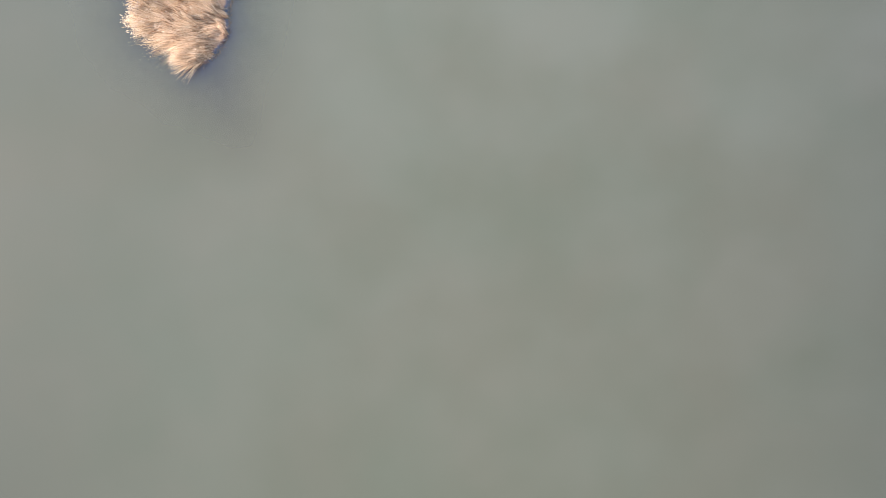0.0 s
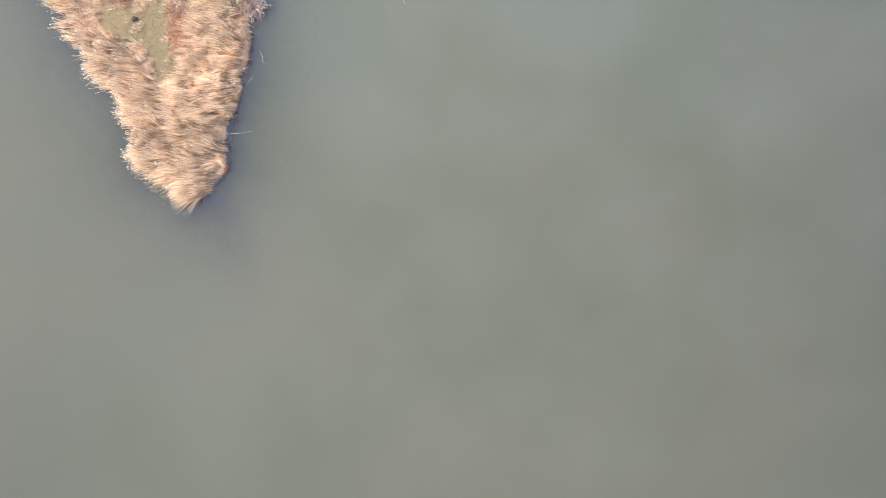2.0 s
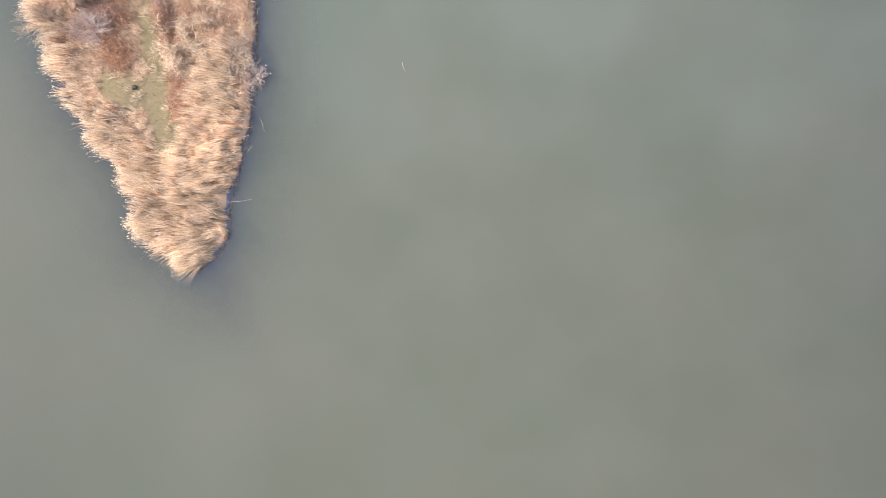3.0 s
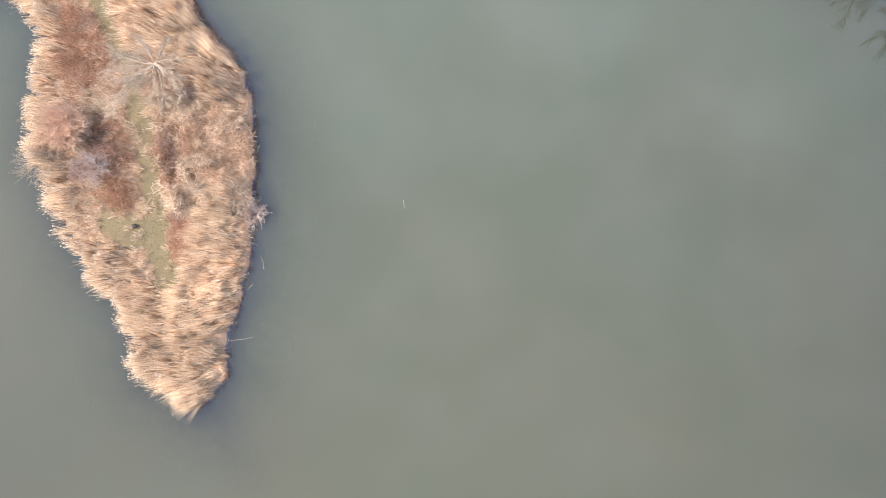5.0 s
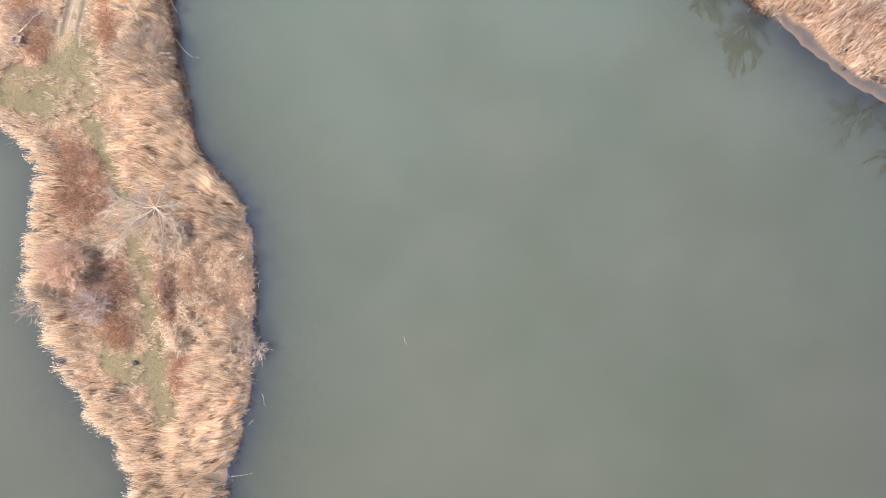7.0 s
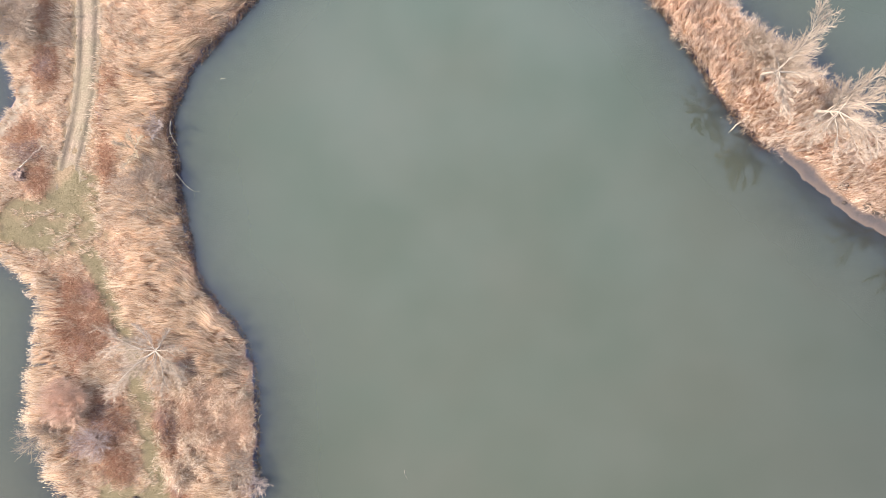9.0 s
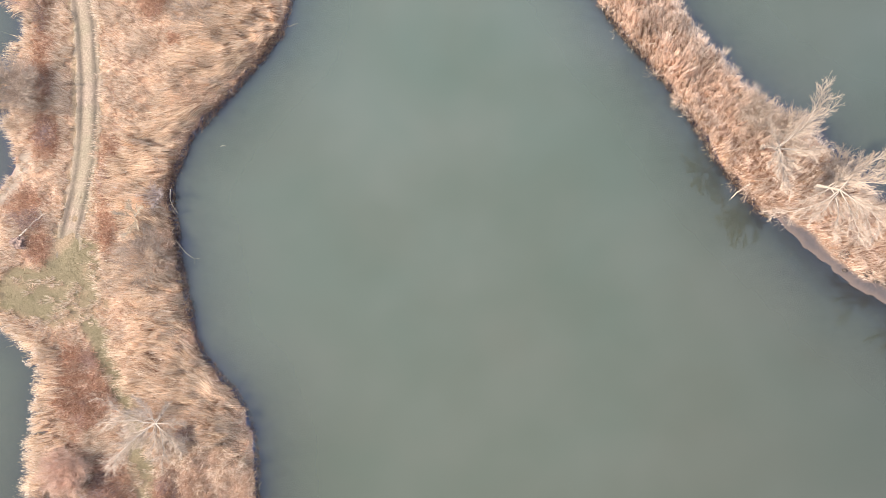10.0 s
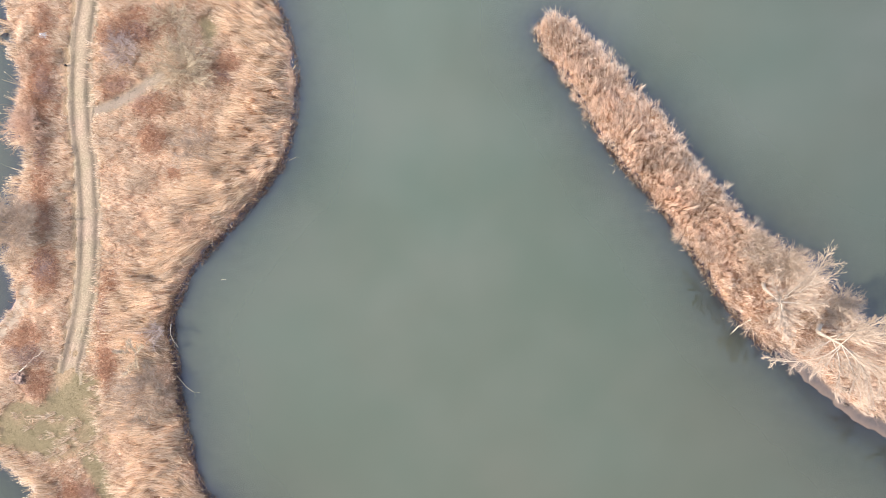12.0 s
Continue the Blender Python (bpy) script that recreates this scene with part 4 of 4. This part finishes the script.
def bare_shrub(x, y, radius, height, stems, twig, label, fine=9):
    """A leafless shrub: stems that fan out from the root, each with fine twigs."""
    z = float(ground_height(np.array(x), np.array(y))) - 0.05
    shrub = thing("bare_shrub", x, y, z)
    twigs = []
    for k in range(stems):
        a = 2 * math.pi * (k + RNG.uniform(-0.4, 0.4)) / stems * 2.4
        out = radius * math.sqrt(RNG.uniform(0.05, 1.0))
        tip = np.array([math.cos(a) * out - 0.25, math.sin(a) * out, height * RNG.uniform(0.6, 1.05) * (1 - 0.35 * out / radius)])
        p = wavy((RNG.uniform(-0.15, 0.15), RNG.uniform(-0.15, 0.15), 0), tip, 6, 0.04, 0.12)
        v, f = tubes([(p, np.linspace(0.024, 0.010, 6))], 4)
        mesh_object("stem", v, f, [twig], shrub)
        for w in shoots(p, fine, radius * 0.38, 0.6, 0.15, 0.3):
            twigs.append((w, np.linspace(0.013, 0.007, 3)))
            for u in shoots(w, 4, radius * 0.2, 0.6, 0.1, points=2):
                twigs.append((u, np.array([0.010, 0.005])))
    v, f = tubes(twigs, 3)
    tagged(mesh_object("crown", v, f, [twig], shrub), kind="stuff")
    return tagged(shrub, label, "shrub", "bare shrubs")


for row in [(-40.0, 50.4, 2.5, 2.7, 110, PINK_TWIG, "dense pinkish leafless shrub among brown brambles", 14),
            (-37.4, 46.2, 2.2, 1.7, 40, GREY_TWIG, "grey leafless shrub beside the grassy path", 10),
            (-42.8, 47.0, 2.5, 2.8, 34, PALE_TWIG, "whitish bare shrub at the edge of the water", 9),
            (-22.4, 43.0, 2.2, 1.6, 40, PALE_TWIG, "pale twiggy shrub among the reeds", 9),
            (-20.4, 41.3, 1.6, 1.7, 30, GREY_TWIG, "small twiggy shrub overhanging the water", 8),
            (-26.4, 98.8, 2.8, 2.0, 40, PALE_TWIG, "whitish bare shrub in the dry grass", 9),
            (-27.8, 108.0, 3.6, 2.6, 60, OLIVE_TWIG, "broad olive-tan leafless shrub", 10),
            (-29.2, 113.2, 2.6, 2.0, 26, OLIVE_TWIG, "bare shrub with long pale stems", 9),
            (-34.4, 110.0, 2.0, 1.4, 34, GREY_TWIG, "grey twiggy shrub beside the dirt track", 9),
            (-32.0, 73.2, 3.2, 1.8, 70, PALE_TWIG, "pale twiggy thicket behind the shore reeds", 10),
            (-27.8, 92.2, 1.9, 0.9, 40, PALE_TWIG, "low pale shrub in the dry grass", 9),
            (-45.6, 91.2, 3.4, 3.4, 80, PALE_TWIG, "large pale leafless shrub over the water", 12),
            (-44.6, 101.5, 2.2, 2.2, 40, PINK_TWIG, "rusty leafless shrub at the edge of the water", 10),
            (-30.6, 79.8, 1.5, 2.8, 16, GREY_TWIG, "dark bare shrub leaning over the water", 9),
            (36.6, 86.4, 2.6, 3.0, 60, PALE_TWIG, "pale leafless shrub among the reeds on the spit", 10),
            (33.0, 88.4, 2.4, 2.4, 50, PALE_TWIG, "pale leafless shrub among the reeds on the spit", 10),
            (42.0, 82.0, 2.4, 3.0, 60, PALE_TWIG, "pale leafless shrub behind the leaning trees", 10)]:
    bare_shrub(*row)

# ---- driftwood, stones and litter ----
WHITE_WOOD = plain_material("bleached_wood", (0.38, 0.32, 0.265), (0.56, 0.49, 0.415))
DARK_WOOD = plain_material("wet_dark_wood", (0.035, 0.028, 0.026), (0.09, 0.07, 0.06))
HEAP_WOOD = plain_material("brown_brush", (0.10, 0.066, 0.058), (0.30, 0.205, 0.165), 7.0)
STONE = plain_material("grey_stone", (0.33, 0.31, 0.31), (0.55, 0.53, 0.54), 6.0)
SHEETING = plain_material("pale_blue_plastic", (0.45, 0.55, 0.66), (0.72, 0.78, 0.84), 5.0, 0.35)


def driftwood(name, label, points, radius, mat, twigs=3):
    """A crooked stick along the plan points (x, y, z), with a few side twigs."""
    root = np.array(points[0], float)
    stick = thing(name, *root)
    p = rounded([tuple(np.array(q[:2])) for q in points], 4)
    z = np.interp(np.linspace(0, 1, len(p)), np.linspace(0, 1, len(points)), [q[2] for q in points])
    line = np.column_stack([p, z]) - root
    line[1:-1] += RNG.normal(0, radius * 0.5, (len(line) - 2, 3))
    v, f = tubes([(line, np.linspace(radius, radius * 0.4, len(line)))], 7)
    mesh_object("stick", v, f, [mat], stick, True)
    for q in shoots(line, twigs, np.linalg.norm(line[-1]) * 0.25, 0.7, 0.15, 0.25, 4):
        v, f = tubes([(q, np.linspace(radius * 0.45, radius * 0.2, 4))], 4)
        mesh_object("side_twig", v, f, [mat], stick, True)
    return tagged(stick, label, "driftwood", "driftwood")


driftwood("branch", "bleached branch hanging from the bank into the water", [(-29.0, 75.0, 0.35), (-28.5, 74.2, 0.12), (-28.0, 73.6, 0.06), (-27.1, 73.0, -0.05)], 0.05, WHITE_WOOD)
driftwood("branch", "bleached branch at the foot of the bank", [(-29.5, 80.6, 0.6), (-29.55, 79.4, 0.45), (-29.0, 78.0, 0.1)], 0.05, WHITE_WOOD)
driftwood("log", "fallen pale log among dark brambles", [(-45.6, 75.6, 0.9), (-44.2, 76.8, 1.15), (-42.8, 77.9, 1.2)], 0.08, WHITE_WOOD, 1)
driftwood("log", "pale log lying half in the water beside the spit", [(32.9, 80.8, 0.6), (32.0, 80.1, 0.25), (30.9, 79.1, -0.03)], 0.09, WHITE_WOOD, 0)
driftwood("stick", "thin stick standing in the shallow water", [(-20.1, 36.8, -0.1), (-19.7, 36.0, 0.1), (-19.6, 35.3, 0.3)], 0.022, WHITE_WOOD, 1)
driftwood("stick", "thin stick standing in the shallow water", [(-21.5, 33.0, -0.1), (-21.1, 33.4, 0.1), (-20.7, 33.8, 0.2)], 0.02, WHITE_WOOD, 1)
driftwood("stick", "thin pale reed stem lying out over the water", [(-23.2, 27.6, 0.25), (-22.0, 27.7, 0.1), (-20.9, 27.9, 0.02)], 0.02, WHITE_WOOD, 0)
driftwood("stick", "thin stick standing in the shallow water", [(-16.8, 98.2, 0.1), (-16.2, 98.5, 0.12), (-15.9, 98.6, 0.0)], 0.02, WHITE_WOOD, 1)
driftwood("floating_twig", "curved pale twig floating on open water", [(-4.45, 42.7, 0.01), (-4.4, 42.2, 0.02), (-4.15, 41.7, 0.01)], 0.017, WHITE_WOOD, 0)
driftwood("floating_twig", "small pale twig floating near the bank", [(-24.3, 85.25, 0.01), (-24.05, 85.35, 0.02), (-23.75, 85.3, 0.01)], 0.022, WHITE_WOOD, 0)
driftwood("floating_twig", "short bleached twig in the shallow water", [(-20.25, 48.0, 0.01), (-20.2, 48.5, 0.03), (-19.95, 48.8, 0.02)], 0.035, WHITE_WOOD, 1)
driftwood("branch", "dark fallen branch on pale dry grass", [(-28.9, 91.4, 0.75), (-28.2, 91.9, 0.9), (-27.5, 92.1, 0.95), (-27.0, 92.6, 0.8)], 0.07, DARK_WOOD, 3)


def lump(name, label, category, x, y, size, mat, z=None, rough=0.25, facets=2):
    """A weathered lump: an icosphere pushed in and out, resting on the ground."""
    bm = bmesh.new()
    bmesh.ops.create_icosphere(bm, subdivisions=facets + 1, radius=1)
    for v in bm.verts:
        k = 1 + rough * (noise.noise(v.co * 1.7 + Vector((x, y, 0))) + 0.5 * noise.noise(v.co * 4.1 + Vector((y, x, 3))))
        v.co = Vector((v.co.x * size[0], v.co.y * size[1], v.co.z * size[2])) * k
    me = bpy.data.meshes.new(name)
    bm.to_mesh(me)
    bm.free()
    me.materials.append(mat)
    ob = new(name, me)
    ground_z = float(ground_height(np.array(x), np.array(y)))
    ob.location = (x, y, (ground_z if z is None else z) + size[2] * 0.55)
    return tagged(ob, label, category)


lump("stone", "small whitish stone in a gap between reeds", "stone", -27.75, 25.0, (0.16, 0.22, 0.12), plain_material("white_stone", (0.7, 0.68, 0.64), (0.85, 0.83, 0.8)))
lump("stone", "flat grey stone beside the grassy path", "stone", -33.9, 69.5, (0.55, 0.4, 0.16), STONE)
lump("stone", "small dark stone on the short grass", "stone", -33.4, 40.0, (0.3, 0.26, 0.2), DARK_WOOD)
lump("stump", "dark wet stump on the sandy shore", "stump", 43.2, 71.4, (0.22, 0.2, 0.2), DARK_WOOD)
lump("root_clump", "dark root clump at the top of the sandy shore", "root clump", 42.9, 73.2, (0.55, 0.42, 0.3), DARK_WOOD, rough=0.6, facets=3)
for x, y, a in ((45.6, 71.0, 0.5), (46.5, 70.3, 0.35), (47.4, 69.9, 0.4)):
    tagged(lump("root_clump", "dark clod of roots and peat above the sandy shore", "root clump", x, y, (a, a * 0.6, 0.22), DARK_WOOD, rough=0.6, facets=3), group="root clumps")
lump("brush_pile", "dark heap of wet brush", "brush pile", -45.8, 75.0, (0.8, 0.6, 0.4), HEAP_WOOD, rough=0.8, facets=3)
lump("plastic_sheet", "crumpled pale blue plastic sheet caught in dry brush", "litter", -43.2, 111.8, (0.38, 0.28, 0.14), SHEETING, rough=0.9, facets=3)
post = thing("wooden_post", -40.9, 108.6, float(ground_height(np.array(-40.9), np.array(108.6))) - 0.05)
v, f = tubes([(np.array([[0, 0, 0], [0.01, 0, 0.25], [0.0, 0.02, 0.42]]), np.array([0.11, 0.105, 0.10]))], 4)
mesh_object("post_shaft", v, f, [DARK_WOOD], post)
tagged(post, "short dark wooden post beside the dirt track", "post")
